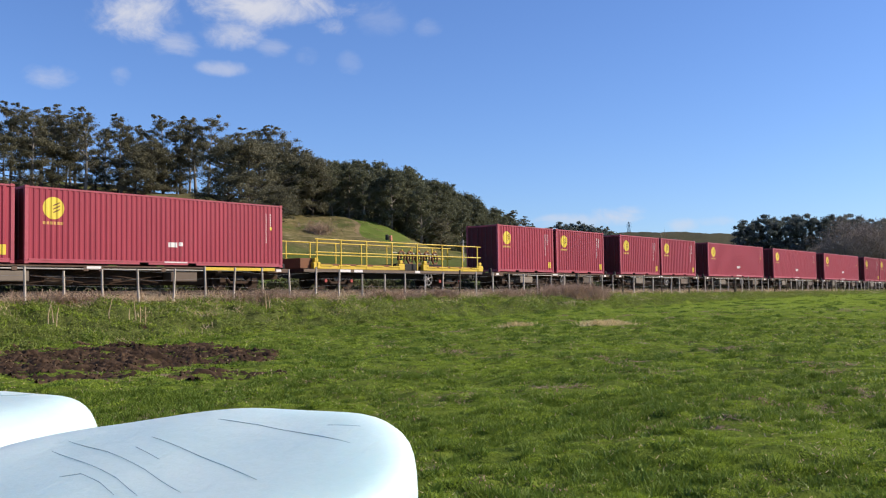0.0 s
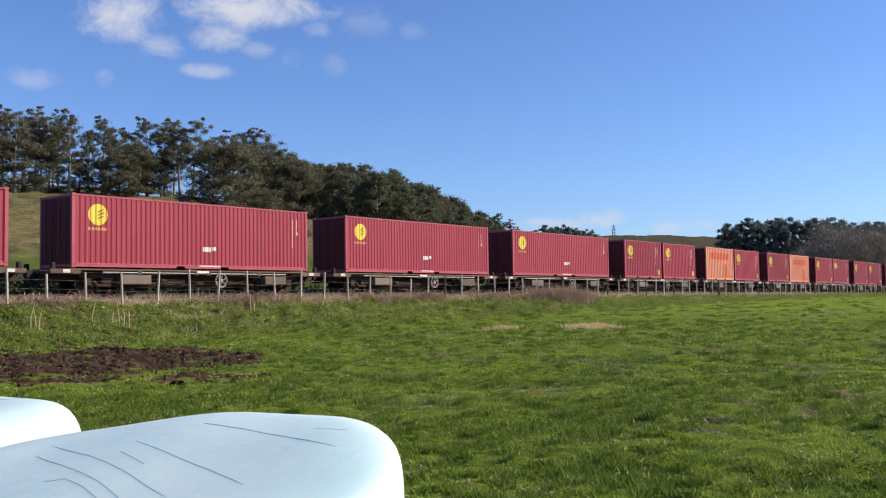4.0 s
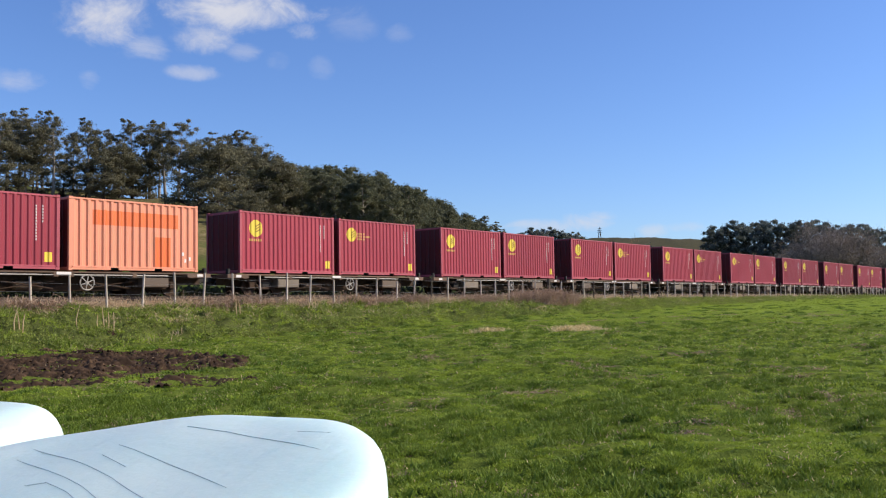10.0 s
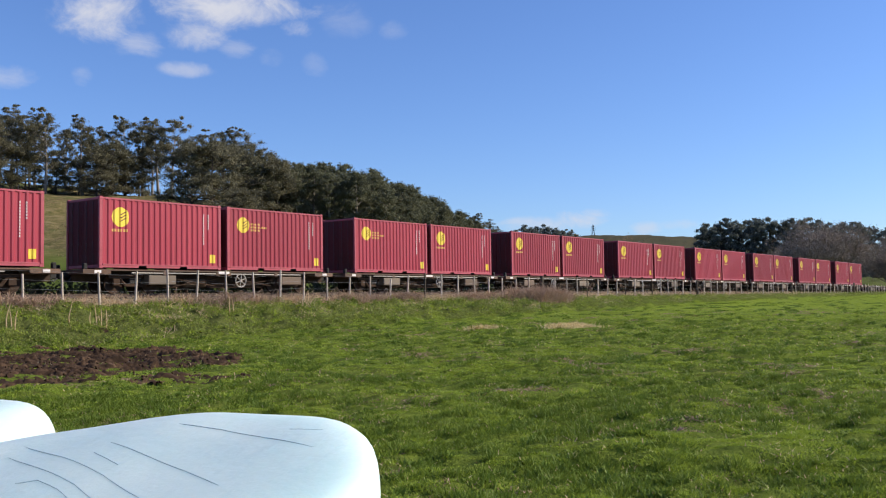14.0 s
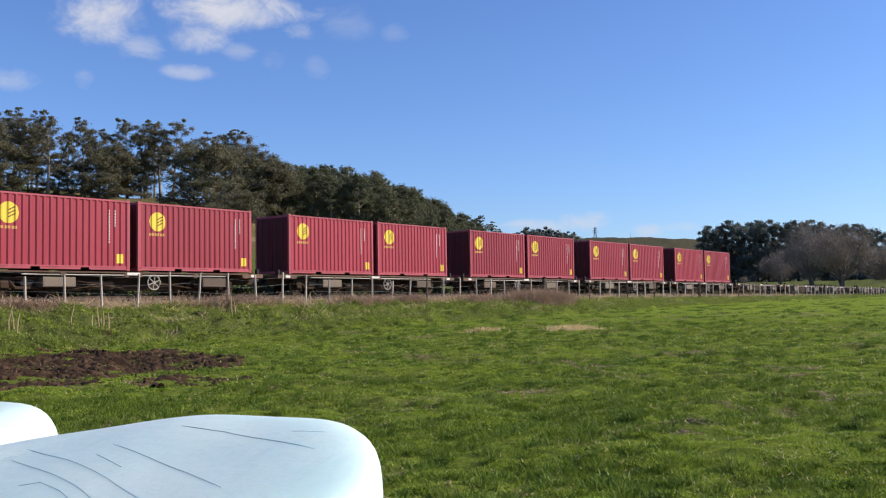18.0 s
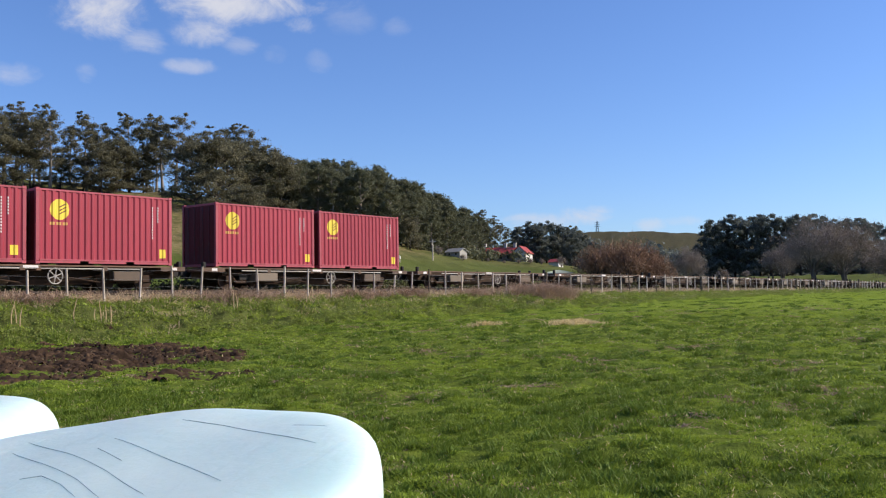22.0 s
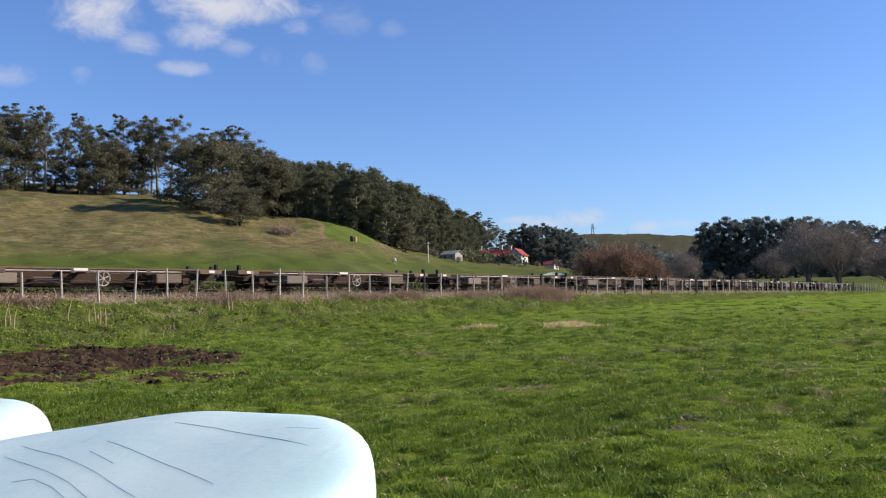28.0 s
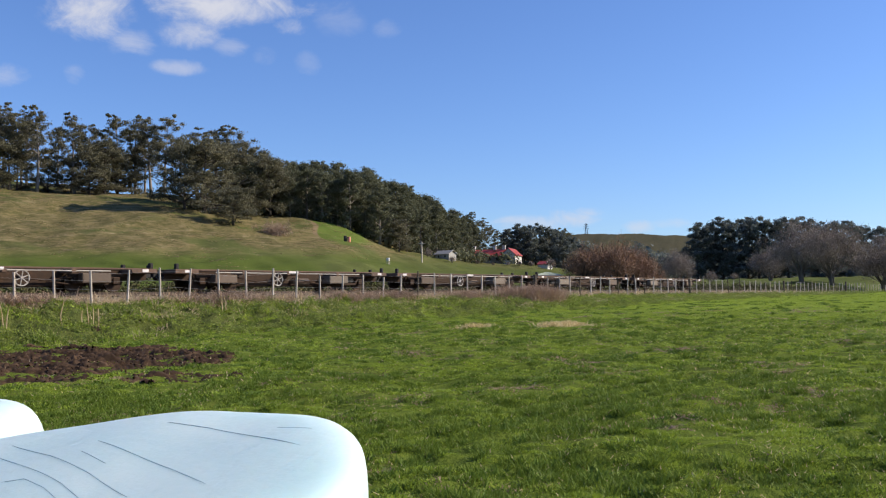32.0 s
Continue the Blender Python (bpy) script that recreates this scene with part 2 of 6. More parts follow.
class Build:
    """A mesh put together out of simple solids."""

    def __init__(self):
        self.v, self.f = [], []

    def add(self, verts, faces):
        o = len(self.v)
        self.v += [tuple(p) for p in verts]
        self.f += [tuple(i + o for i in q) for q in faces]
        return self

    def box(self, x0, x1, y0, y1, z0, z1, b=0.0):
        """A box; b bevels its upright and lengthwise edges."""
        if b <= 0:
            v = [(x, y, z) for x in (x0, x1) for y in (y0, y1) for z in (z0, z1)]
            return self.add(v, [(0, 1, 3, 2), (4, 6, 7, 5), (0, 4, 5, 1), (2, 3, 7, 6), (0, 2, 6, 4), (1, 5, 7, 3)])
        bm = bmesh.new()
        bmesh.ops.create_cube(bm, size=1)
        for p in bm.verts:
            p.co = ((x0 + x1) / 2 + p.co.x * (x1 - x0), (y0 + y1) / 2 + p.co.y * (y1 - y0), (z0 + z1) / 2 + p.co.z * (z1 - z0))
        bmesh.ops.bevel(bm, geom=bm.edges[:], offset=b, segments=1, affect="EDGES")
        bm.verts.index_update()
        self.add([p.co[:] for p in bm.verts], [[q.index for q in fc.verts] for fc in bm.faces])
        bm.free()
        return self

    def tube(self, pts, radii, sides=6, caps=True):
        pts = [Vector(p) for p in pts]
        if not hasattr(radii, "__len__"):
            radii = [radii] * len(pts)
        rings, o = [], len(self.v)
        for i, p in enumerate(pts):
            d = (pts[min(i + 1, len(pts) - 1)] - pts[max(i - 1, 0)]).normalized()
            s = d.cross(Vector((0, 0, 1)) if abs(d.z) < 0.9 else Vector((1, 0, 0))).normalized()
            t = s.cross(d)
            self.v += [tuple(p + (s * math.cos(k * 6.28319 / sides) + t * math.sin(k * 6.28319 / sides)) * radii[i]) for k in range(sides)]
        for i in range(len(pts) - 1):
            for k in range(sides):
                a, b = o + i * sides + k, o + i * sides + (k + 1) % sides
                self.f.append((a, a + sides, b + sides, b))
        if caps:
            self.f.append(tuple(o + k for k in range(sides)))
            self.f.append(tuple(o + (len(pts) - 1) * sides + k for k in reversed(range(sides))))
        return self

    def disc(self, c, axis, r, thick, sides=24):
        a = Vector(axis).normalized() * thick / 2
        c = Vector(c)
        return self.tube([c - a, c + a], r, sides)

    def mesh(self, name, material, smooth=False):
        me = bpy.data.meshes.new(name)
        me.from_pydata(self.v, [], self.f)
        me.validate()
        if smooth:
            me.polygons.foreach_set("use_smooth", np.ones(len(me.polygons), bool))
        if material:
            me.materials.append(material)
        me.update()
        return me


def part(name, data, parent, label="", m=None):
    ob = new(name, data)
    ob.parent = parent
    if m is not None:
        ob.matrix_basis = m
    if label:
        ob["label"] = label
    return ob


# ---- palette ----
def ground_paint(n, b):
    """Pasture: lush and worn green, dry tussock on the hill, bare earth by the bank."""
    co = n.add("ShaderNodeTexCoord").outputs["Object"]
    sep = n.add("ShaderNodeSeparateXYZ", {0: co})
    X, Y, Z = sep.outputs[0], sep.outputs[1], sep.outputs[2]
    flat = n.vmath("MULTIPLY", co, (1, 1, 0.2))
    big, mid, small, tiny = n.noise(flat, 0.09, 4), n.noise(flat, 0.55, 5, 0.6), n.noise(flat, 3.2, 5, 0.65), n.noise(flat, 17.0, 4, 0.7)
    lush = n.mix(n.span(small, 0.35, 0.65), (0.065, 0.092, 0.015), (0.125, 0.16, 0.025))
    lush = n.mix(n.span(X, 18.0, 55.0), lush, n.mix(n.span(small, 0.35, 0.65), (0.13, 0.178, 0.021), (0.2, 0.26, 0.031)))
    worn = n.mix(n.span(tiny, 0.3, 0.7), (0.06, 0.055, 0.02), (0.11, 0.1, 0.036))
    c = n.mix(n.math("MULTIPLY", n.span(mid, 0.52, 0.74, 0.0, 0.6), n.span(X, 50.0, 20.0, 0.25, 1.0)), lush, worn)
    c = n.mix(n.span(n.noise(flat, 0.9, 6, 0.68), 0.62, 0.72, 0.0, 0.75), c, (0.0426, 0.0355, 0.0156))
    c = n.mix(n.span(Y, 23.5, 26.0, 0.0, 0.75), c, n.mix(tiny, (0.055, 0.065, 0.02), (0.095, 0.10, 0.036)))
    # hill pasture, straw coloured with green patches
    tus = n.noise(n.vmath("MULTIPLY", co, (0.8, 0.8, 1.6)), 0.6, 7, 0.75)
    tus = n.math("ADD", n.math("MULTIPLY", tus, 0.55), n.math("MULTIPLY", n.noise(n.vmath("MULTIPLY", co, (1.0, 1.0, 3.0)), 1.3, 6, 0.8), 0.45))
    hillc = n.mix(n.span(tus, 0.43, 0.57), (0.088, 0.082, 0.03), (0.175, 0.138, 0.066))
    ter = n.noise(n.vmath("MULTIPLY", co, (0.2, 0.2, 1.6)), 1.0, 5, 0.7)
    hillc = n.mix(n.span(ter, 0.54, 0.62, 0.0, 0.55), hillc, (0.24, 0.19, 0.105))
    ledge = n.noise(n.vmath("MULTIPLY", co, (0.3, 0.3, 2.4)), 1.0, 6, 0.75)
    hillc = n.mix(n.span(ledge, 0.6, 0.645, 0.0, 0.7), hillc, (0.3, 0.235, 0.14))
    hillc = n.mix(n.span(ledge, 0.42, 0.37, 0.0, 0.6), hillc, (0.055, 0.055, 0.022))
    hillc = n.mix(n.span(n.noise(flat, 0.05, 5, 0.65), 0.52, 0.62, 0.0, 0.75), hillc, (0.07, 0.088, 0.026))
    hillc = n.mix(n.span(n.noise(n.vmath("MULTIPLY", co, (1.0, 1.0, 6.0)), 0.9, 5, 0.8), 0.62, 0.72, 0.0, 0.4), hillc, (0.0497, 0.0461, 0.0213))
    greens = n.mix(n.span(n.noise(flat, 0.03, 3), 0.45, 0.6), (0.075, 0.098, 0.022), (0.098, 0.112, 0.034))
    hillc = n.mix(n.span(n.math("ADD", Z, n.math("MULTIPLY", n.math("SUBTRACT", n.noise(flat, 0.02, 3), 0.5), 9.0)), 7.5, 12.5), greens, hillc)
    hillc = n.mix(n.span(n.vmath("LENGTH", co), 420.0, 600.0, 0.0, 0.92), hillc, n.mix(n.span(tus, 0.4, 0.6), (0.046, 0.044, 0.027), (0.074, 0.066, 0.039)))
    lat = n.math("SUBTRACT", n.math("MULTIPLY", X, math.cos(radians(90 - VIEW))), n.math("MULTIPLY", Y, math.sin(radians(90 - VIEW))))
    deep = n.math("ADD", n.math("MULTIPLY", X, math.sin(radians(90 - VIEW))), n.math("MULTIPLY", Y, math.cos(radians(90 - VIEW))))
    near_hill = n.span(n.vmath("LENGTH", co), 420.0, 400.0)
    wander = n.math("MULTIPLY", n.math("SUBTRACT", n.noise(flat, 0.05, 3), 0.5), 7.0)
    # a bright sown strip beside a foot track that climbs to the forest, greener ground about the farm
    q = n.math("ADD", n.math("ADD", lat, 26.7), n.math("MULTIPLY", n.math("SUBTRACT", deep, 208.8), 0.218))
    q = n.math("ADD", q, n.math("MULTIPLY", n.math("SINE", n.math("MULTIPLY", deep, 0.22)), 0.7))
    strip = n.math("MULTIPLY", n.span(q, 0.0, 0.8), n.span(n.math("ADD", lat, wander), -15.0, -19.0))
    strip = n.math("MULTIPLY", n.math("MULTIPLY", strip, n.span(deep, 190.0, 203.0)), near_hill)
    hillc = n.mix(n.math("MULTIPLY", strip, 0.85), hillc, n.mix(tiny, (0.075, 0.115, 0.02), (0.1, 0.135, 0.028)))
    farmland = n.math("MULTIPLY", n.span(n.math("ADD", lat, wander), -12.0, -4.0, 0.0, 0.6), near_hill)
    hillc = n.mix(farmland, hillc, n.mix(tiny, (0.068, 0.085, 0.024), (0.1, 0.105, 0.038)))
    trail = n.math("MULTIPLY", n.span(n.math("ABSOLUTE", q), 0.75, 0.3, 0.0, 0.75), n.math("MULTIPLY", n.span(deep, 201.0, 207.0), near_hill))
    hillc = n.mix(trail, hillc, (0.2, 0.14, 0.085))
    c = n.mix(n.span(Y, 46.0, 60.0), c, hillc)
    n.put(b, "Base Color", c)
    n.put(b, "Roughness", 0.9)
    n.put(b, "Specular IOR Level", 0.02)
    bp = n.add("ShaderNodeBump", {"Strength": 0.8, "Distance": 0.12, "Height": n.math("ADD", n.math("MULTIPLY", small, 0.7), n.math("MULTIPLY", tiny, 0.4))})
    n.put(b, "Normal", bp.outputs[0])


M_GROUND = principled("pasture", ground_paint)
M_BALLAST = surface("ballast", (0.085, 0.08, 0.058), 0.95, 0.5, 2.0, 30.0, bump=0.9, spec=0.1)
M_RAIL = surface("rail_steel", (0.07, 0.045, 0.032), 0.55, 0.3, 6, 50, metal=0.5)
M_SLEEPER = surface("sleeper_timber", (0.0852, 0.0639, 0.0461), 0.9, 0.4, 5, 40)
M_MAROON = surface("maroon_paint", (0.275, 0.028, 0.047), 0.48, 0.16, 1.2, 24, dirt=(0.18, 0.026, 0.034), dirt_amount=0.3, per_object=0.14, streak=True, bump=0.05, spec=0.3)
# side maroon darkened for container ends; their shade is put into the colour
M_MAROON_SHADED = surface("shaded_maroon_paint", (0.115, 0.02, 0.024), 0.7, 0.3, 1.4, 20, dirt=(0.05, 0.026, 0.022), dirt_amount=0.9, per_object=0.1, streak=True, bump=0.05, spec=0.2)
M_MAROON_RAIL = surface("maroon_rail_paint", (0.34, 0.062, 0.085), 0.5, 0.3, 2, 24, dirt=(0.2, 0.06, 0.05), dirt_amount=0.5, per_object=0.12, bump=0.05, spec=0.3)
M_MAROON_ROOF = surface("maroon_roof_paint", (0.199, 0.0355, 0.0426), 0.6, 0.25, 1.2, 20, dirt=(0.177, 0.114, 0.0852))
M_ORANGE = surface("faded_orange_paint", (0.62, 0.215, 0.125), 0.55, 0.2, 1.1, 24, dirt=(0.4, 0.21, 0.12), dirt_amount=0.5, streak=True, bump=0.05)
M_ORANGE_DEEP = surface("bright_orange_patch", (0.62, 0.115, 0.02), 0.5, 0.12, 1.5, 24, streak=True, bump=0.03)
M_YELLOW = surface("yellow_decal", (0.64, 0.47, 0.035), 0.45, 0.12, 3, 30, per_object=0.06, bump=0.02)
M_LETTER = surface("yellow_lettering", (0.5, 0.27, 0.06), 0.5, 0.15, 4, 30, bump=0.0)
M_WHITE = surface("white_lettering", (0.6, 0.55, 0.53), 0.5, 0.15, 4, 30, bump=0.0)
M_CAST = surface("dark_casting", (0.0852, 0.0249, 0.0284), 0.6, 0.3, 5, 30)
M_SEAL = surface("door_seal", (0.0177, 0.0156, 0.0156), 0.7, 0.2, 5, 30)
M_STEEL = surface("grimy_wagon_steel", (0.036, 0.0205, 0.0125), 0.85, 0.4, 2.5, 30, dirt=(0.075, 0.038, 0.02), dirt_amount=0.6, per_object=0.1, spec=0.25)
M_RUSTY = surface("rust_brown_sill", (0.12, 0.066, 0.04), 0.8, 0.5, 1.8, 24, dirt=(0.035, 0.02, 0.014), dirt_amount=0.9, per_object=0.3)
M_DARK = surface("black_underframe", (0.0128, 0.0106, 0.00994), 0.85, 0.4, 2.5, 30)
M_BOX = surface("dusty_tan_steel", (0.1, 0.066, 0.044), 0.75, 0.22, 2.2, 30, dirt=(0.0639, 0.0426, 0.0319), per_object=0.22)
M_PALE = surface("pale_grey_paint", (0.36, 0.32, 0.285), 0.6, 0.2, 3, 30, dirt=(0.18, 0.14, 0.11))
M_YSTEEL = surface("yellow_safety_paint", (0.52, 0.345, 0.014), 0.5, 0.2, 2.2, 26, dirt=(0.284, 0.142, 0.0355))
M_RUST = surface("rusty_plate", (0.156, 0.0604, 0.0249), 0.85, 0.35, 2, 26)
M_POST = surface("weathered_post_timber", (0.52, 0.44, 0.36), 0.85, 0.3, 6, 40, per_object=0.2, streak=True, spec=0.2)
M_POST_DARK = surface("dark_post_timber", (0.0781, 0.0604, 0.0426), 0.9, 0.3, 6, 40, per_object=0.2)
M_WIRE = surface("fence_wire", (0.248, 0.241, 0.234), 0.5, 0.2, 4, 30, metal=0.8)
M_BARK = surface("pale_gum_bark", (0.213, 0.181, 0.146), 0.85, 0.35, 0.8, 8, dirt=(0.0994, 0.071, 0.0532))
M_BARK_DARK = surface("dark_bark", (0.0604, 0.0483, 0.0391), 0.9, 0.35, 0.8, 8)
M_BARK_GREY = surface("grey_bark", (0.15, 0.125, 0.108), 0.9, 0.3, 0.8, 8)
M_GUM = leafy("gum_leaves", (0.08, 0.08, 0.05), (0.215, 0.195, 0.125), trans=0.35, speck=0.4)
M_FOREST = leafy("forest_leaves", (0.07, 0.078, 0.048), (0.19, 0.188, 0.112), trans=0.35, speck=0.35)
# foliage lightened and blued, so the valley haze sits in its colour
M_PINE = leafy("hazy_cypress_leaves", (0.082, 0.096, 0.09), (0.19, 0.205, 0.18), trans=0.35, speck=0.35)
M_TWIG = leafy("bare_twigs", (0.175, 0.142, 0.12), (0.31, 0.255, 0.215), trans=0.1)
M_WILLOW = leafy("willow_twigs", (0.175, 0.1, 0.062), (0.31, 0.19, 0.125), trans=0.1)
M_GRASS = leafy("grass_blades", (0.115, 0.18, 0.016), (0.41, 0.5, 0.065), rough=0.42, trans=0.4, spot=2.2, gloss=0.2)
M_HILLTUFT = leafy("hill_tussock", (0.24, 0.19, 0.095), (0.38, 0.3, 0.165), trans=0.45, spot=0.12)
M_TUSSOCK = leafy("tussock_blades", (0.055, 0.095, 0.012), (0.215, 0.285, 0.042), rough=0.5, trans=0.35, spot=1.6, gloss=0.12)
M_RANK = leafy("rank_grass", (0.045, 0.085, 0.014), (0.16, 0.23, 0.036), rough=0.5, trans=0.3, spot=1.6, gloss=0.12)
M_WEED = leafy("weed_leaves", (0.12, 0.155, 0.034), (0.31, 0.34, 0.1), rough=0.55, trans=0.45, spot=0.7, speck=0.35)
M_DRY = leafy("dry_stalks", (0.42, 0.31, 0.19), (0.72, 0.57, 0.38), trans=0.45, spot=0.6)
M_BRAMBLE = leafy("bramble_canes", (0.25, 0.165, 0.115), (0.48, 0.35, 0.255), trans=0.3, spot=0.6)
M_HEDGE = leafy("rank_undergrowth", (0.045, 0.046, 0.02), (0.115, 0.108, 0.05), trans=0.2, spot=0.6)
M_BOX_PALE = surface("dusty_grey_steel", (0.15, 0.115, 0.085), 0.75, 0.22, 2.2, 30, dirt=(0.1, 0.075, 0.06), per_object=0.2)
M_MUD = surface("churned_mud", (0.04, 0.0235, 0.0138), 0.9, 0.7, 1.1, 7, bump=1.0, dirt=(0.17, 0.104, 0.06), dirt_amount=0.6, spec=0.12)
M_STRAW = leafy("straw", (0.48, 0.37, 0.18), (0.75, 0.61, 0.34), trans=0.3, spot=0.9)
M_ROOF = surface("red_roof_iron", (0.298, 0.0355, 0.0249), 0.5, 0.15, 0.5, 6)
M_WALL = surface("white_render", (0.525, 0.504, 0.469), 0.7, 0.1, 0.5, 6)
# the white of M_WALL darkened to the tone of walls in shade
M_SHADEWALL = surface("shaded_white_wall", (0.32, 0.298, 0.27), 0.7, 0.1, 0.5, 6)
M_GREENISH = surface("pale_green_iron", (0.40, 0.44, 0.33), 0.85, 0.12, 0.6, 6, spec=0.15)
M_GLASSY = surface("dark_window_glass", (0.03, 0.035, 0.04), 0.15, 0.1, 1, 5, bump=0)


def film_paint(n, b):
    """Pale aqua stretch film: glossy, layered, with faint overlap lines and creases."""
    co = n.add("ShaderNodeTexCoord").outputs["Object"]
    layers = n.add("ShaderNodeTexWave", {"Scale": 1.1, "Distortion": 2.2, "Detail": 2.0, "Detail Scale": 0.8})
    n.put(layers, "Vector", n.vmath("MULTIPLY", co, (0.6, 1.6, 0.7)))
    big, fine = n.noise(co, 1.6, 4), n.noise(n.vmath("MULTIPLY", co, (3.0, 10.0, 5.0)), 2.4, 5, 0.6)
    c = n.mix(n.span(big, 0.3, 0.7), (0.48, 0.6, 0.59), (0.55, 0.645, 0.625))
    c = n.mix(n.math("MULTIPLY", layers.outputs["Fac"], 0.5), c, (0.43, 0.57, 0.575))
    n.put(b, "Base Color", c)
    n.put(b, "Roughness", n.math("ADD", 0.36, n.math("MULTIPLY", big, 0.2)))
    n.put(b, "Coat Weight", 0.05)
    n.put(b, "Coat Roughness", 0.25)
    n.put(b, "Subsurface Weight", 0.85)
    n.put(b, "Subsurface Radius", (0.3, 0.36, 0.4))
    n.put(b, "Subsurface Scale", 1.0)
    h = n.math("ADD", n.math("MULTIPLY", fine, 0.5), n.math("MULTIPLY", n.noise(co, 7.0, 5, 0.6), 0.6))
    bp = n.add("ShaderNodeBump", {"Strength": 0.3, "Distance": 0.03, "Height": h})
    n.put(b, "Normal", bp.outputs[0])


M_FILM = principled("pale_aqua_film", film_paint)
# grey-blue that stands for the thin shadow beside a film overlap
M_FILM_LINE = surface("film_overlap_shadow", (0.33, 0.43, 0.455), 0.4, 0.3, 3, 20, bump=0)


# ---- ground: one sheet out to the horizon ----
def build_ground():
    fine = np.radians(np.linspace(-34, 34, 420))
    rest = np.radians(np.linspace(34, 326, 74))[1:-1]
    az = np.concatenate([fine, rest])
    rad = np.concatenate([[0.0], np.geomspace(1.2, 60, 170), np.geomspace(61.5, 620, 130), np.geomspace(640, 4300, 40)])
    A, R = np.meshgrid(az, rad[1:])
    H = radians(VIEW) - A
    u, v = R * np.cos(H), R * np.sin(H)
    z = ground_z(u.ravel(), v.ravel())
    co = np.vstack([[0, 0, gz(0, 0)], np.column_stack([u.ravel(), v.ravel(), z])])
    n, m = len(az), len(rad) - 1
    i, j = np.meshgrid(np.arange(m - 1), np.arange(n), indexing="ij")
    a, b = 1 + i * n + j, 1 + i * n + (j + 1) % n
    faces = np.column_stack([a.ravel(), b.ravel(), (b + n).ravel(), (a + n).ravel()])
    hub = np.column_stack([np.zeros(n, int), 1 + np.arange(n), 1 + (np.arange(n) + 1) % n])
    tris = np.vstack([hub[:, ::-1], faces[:, [0, 1, 2]], faces[:, [0, 2, 3]]])
    me = mesh_np("ground", co, tris[:, ::-1], M_GROUND, True)
    ob = new("ground", me)
    tagged(ob, "green winter pasture rising to a grassy railway bank and hills", "ground", kind="structure")


build_ground()
TRACK_V = V0 + 1.22


def build_track():
    """Ballast bed, timber sleepers and a pair of narrow-gauge rails."""
    us = np.arange(-60, 330, 1.5)
    prof = ((-2.6, -0.62), (-1.35, -0.2), (1.35, -0.2), (2.6, -0.62))
    v, f = [], []
    for i, u in enumerate(us):
        rz = float(rail_z(u))
        v += [(u, TRACK_V + y, rz + z + 0.03 * math.sin(u * 1.7 + y * 5)) for y, z in prof]
        if i:
            o = (i - 1) * 4
            f += [(o + k, o + k + 1, o + k + 5, o + k + 4) for k in range(3)]
    bed = new("ballast_bed", Build().add(v, f).mesh("ballast_bed", M_BALLAST))
    tagged(bed, "grey-brown stone ballast bed under the railway line", "ballast", kind="structure")
    track = new("railway_track")
    tagged(track, "narrow-gauge railway track on timber sleepers", "railway track", kind="structure")
    for side in (-0.5335, 0.5335):
        b = Build()
        for lo, hi, w in ((-0.14, -0.125, 0.065), (-0.125, -0.035, 0.01), (-0.035, 0.0, 0.032)):
            vv, ff = [], []
            for i, u in enumerate(us):
                rz = float(rail_z(u))
                vv += [(u, TRACK_V + side + s * w, rz + z) for s, z in ((-1, lo), (1, lo), (1, hi), (-1, hi))]
                if i:
                    o = (i - 1) * 4
                    ff += [(o + k, o + (k + 1) % 4, o + (k + 1) % 4 + 4, o + k + 4) for k in range(4)]
            b.add(vv, ff)
        part("rail", b.mesh("rail", M_RAIL), track)
    sl = Build().box(-0.11, 0.11, -1.0, 1.0, -0.14, 0.0, 0.012).mesh("sleeper", M_SLEEPER)
    for k in range(200):
        u = 4 + k * 0.66
        part("sleeper", sl, track, m=pose(u, TRACK_V, float(rail_z(u)) - 0.14, 0, 0, random.uniform(-1.5, 1.5)))
    rest = Build()
    for k in range(300):
        u = 136 + k * 0.66
        z = float(rail_z(u)) - 0.14
        rest.box(u - 0.11, u + 0.11, TRACK_V - 1, TRACK_V + 1, z - 0.14, z)
    tagged(part("far_sleepers", rest.mesh("far_sleepers", M_SLEEPER), track), kind="stuff")


build_track()


# ---- containers ----
def wave_panel(length, z0, z1, pitch, deep, vertical_axis=True):
    """Corrugated steel sheet: trapezoid ribs across its length, facing -y, with a back face."""
    xs, ys = [], []
    n = max(2, round(length / pitch))
    p = length / n
    for k in range(n):
        x = k * p
        xs += [x, x + 0.3 * p, x + 0.5 * p, x + 0.8 * p]
        ys += [0.0, 0.0, deep, deep]
    xs.append(length)
    ys.append(0.0)
    v, f = [], []
    for x, y in zip(xs, ys):
        v += [(x, y, z0), (x, y, z1), (x, y + 0.004, z0), (x, y + 0.004, z1)]
    for k in range(len(xs) - 1):
        o = 4 * k
        f += [(o, o + 4, o + 5, o + 1), (o + 2, o + 3, o + 7, o + 6), (o + 1, o + 5, o + 7, o + 3)]
    return v, f


def rib_form(length, style=""):
    """Spacing and depth of the corrugations."""
    if style == "orange":
        return 0.339, 0.05
    return (0.279, 0.036) if length < 8 else (0.225, 0.024)


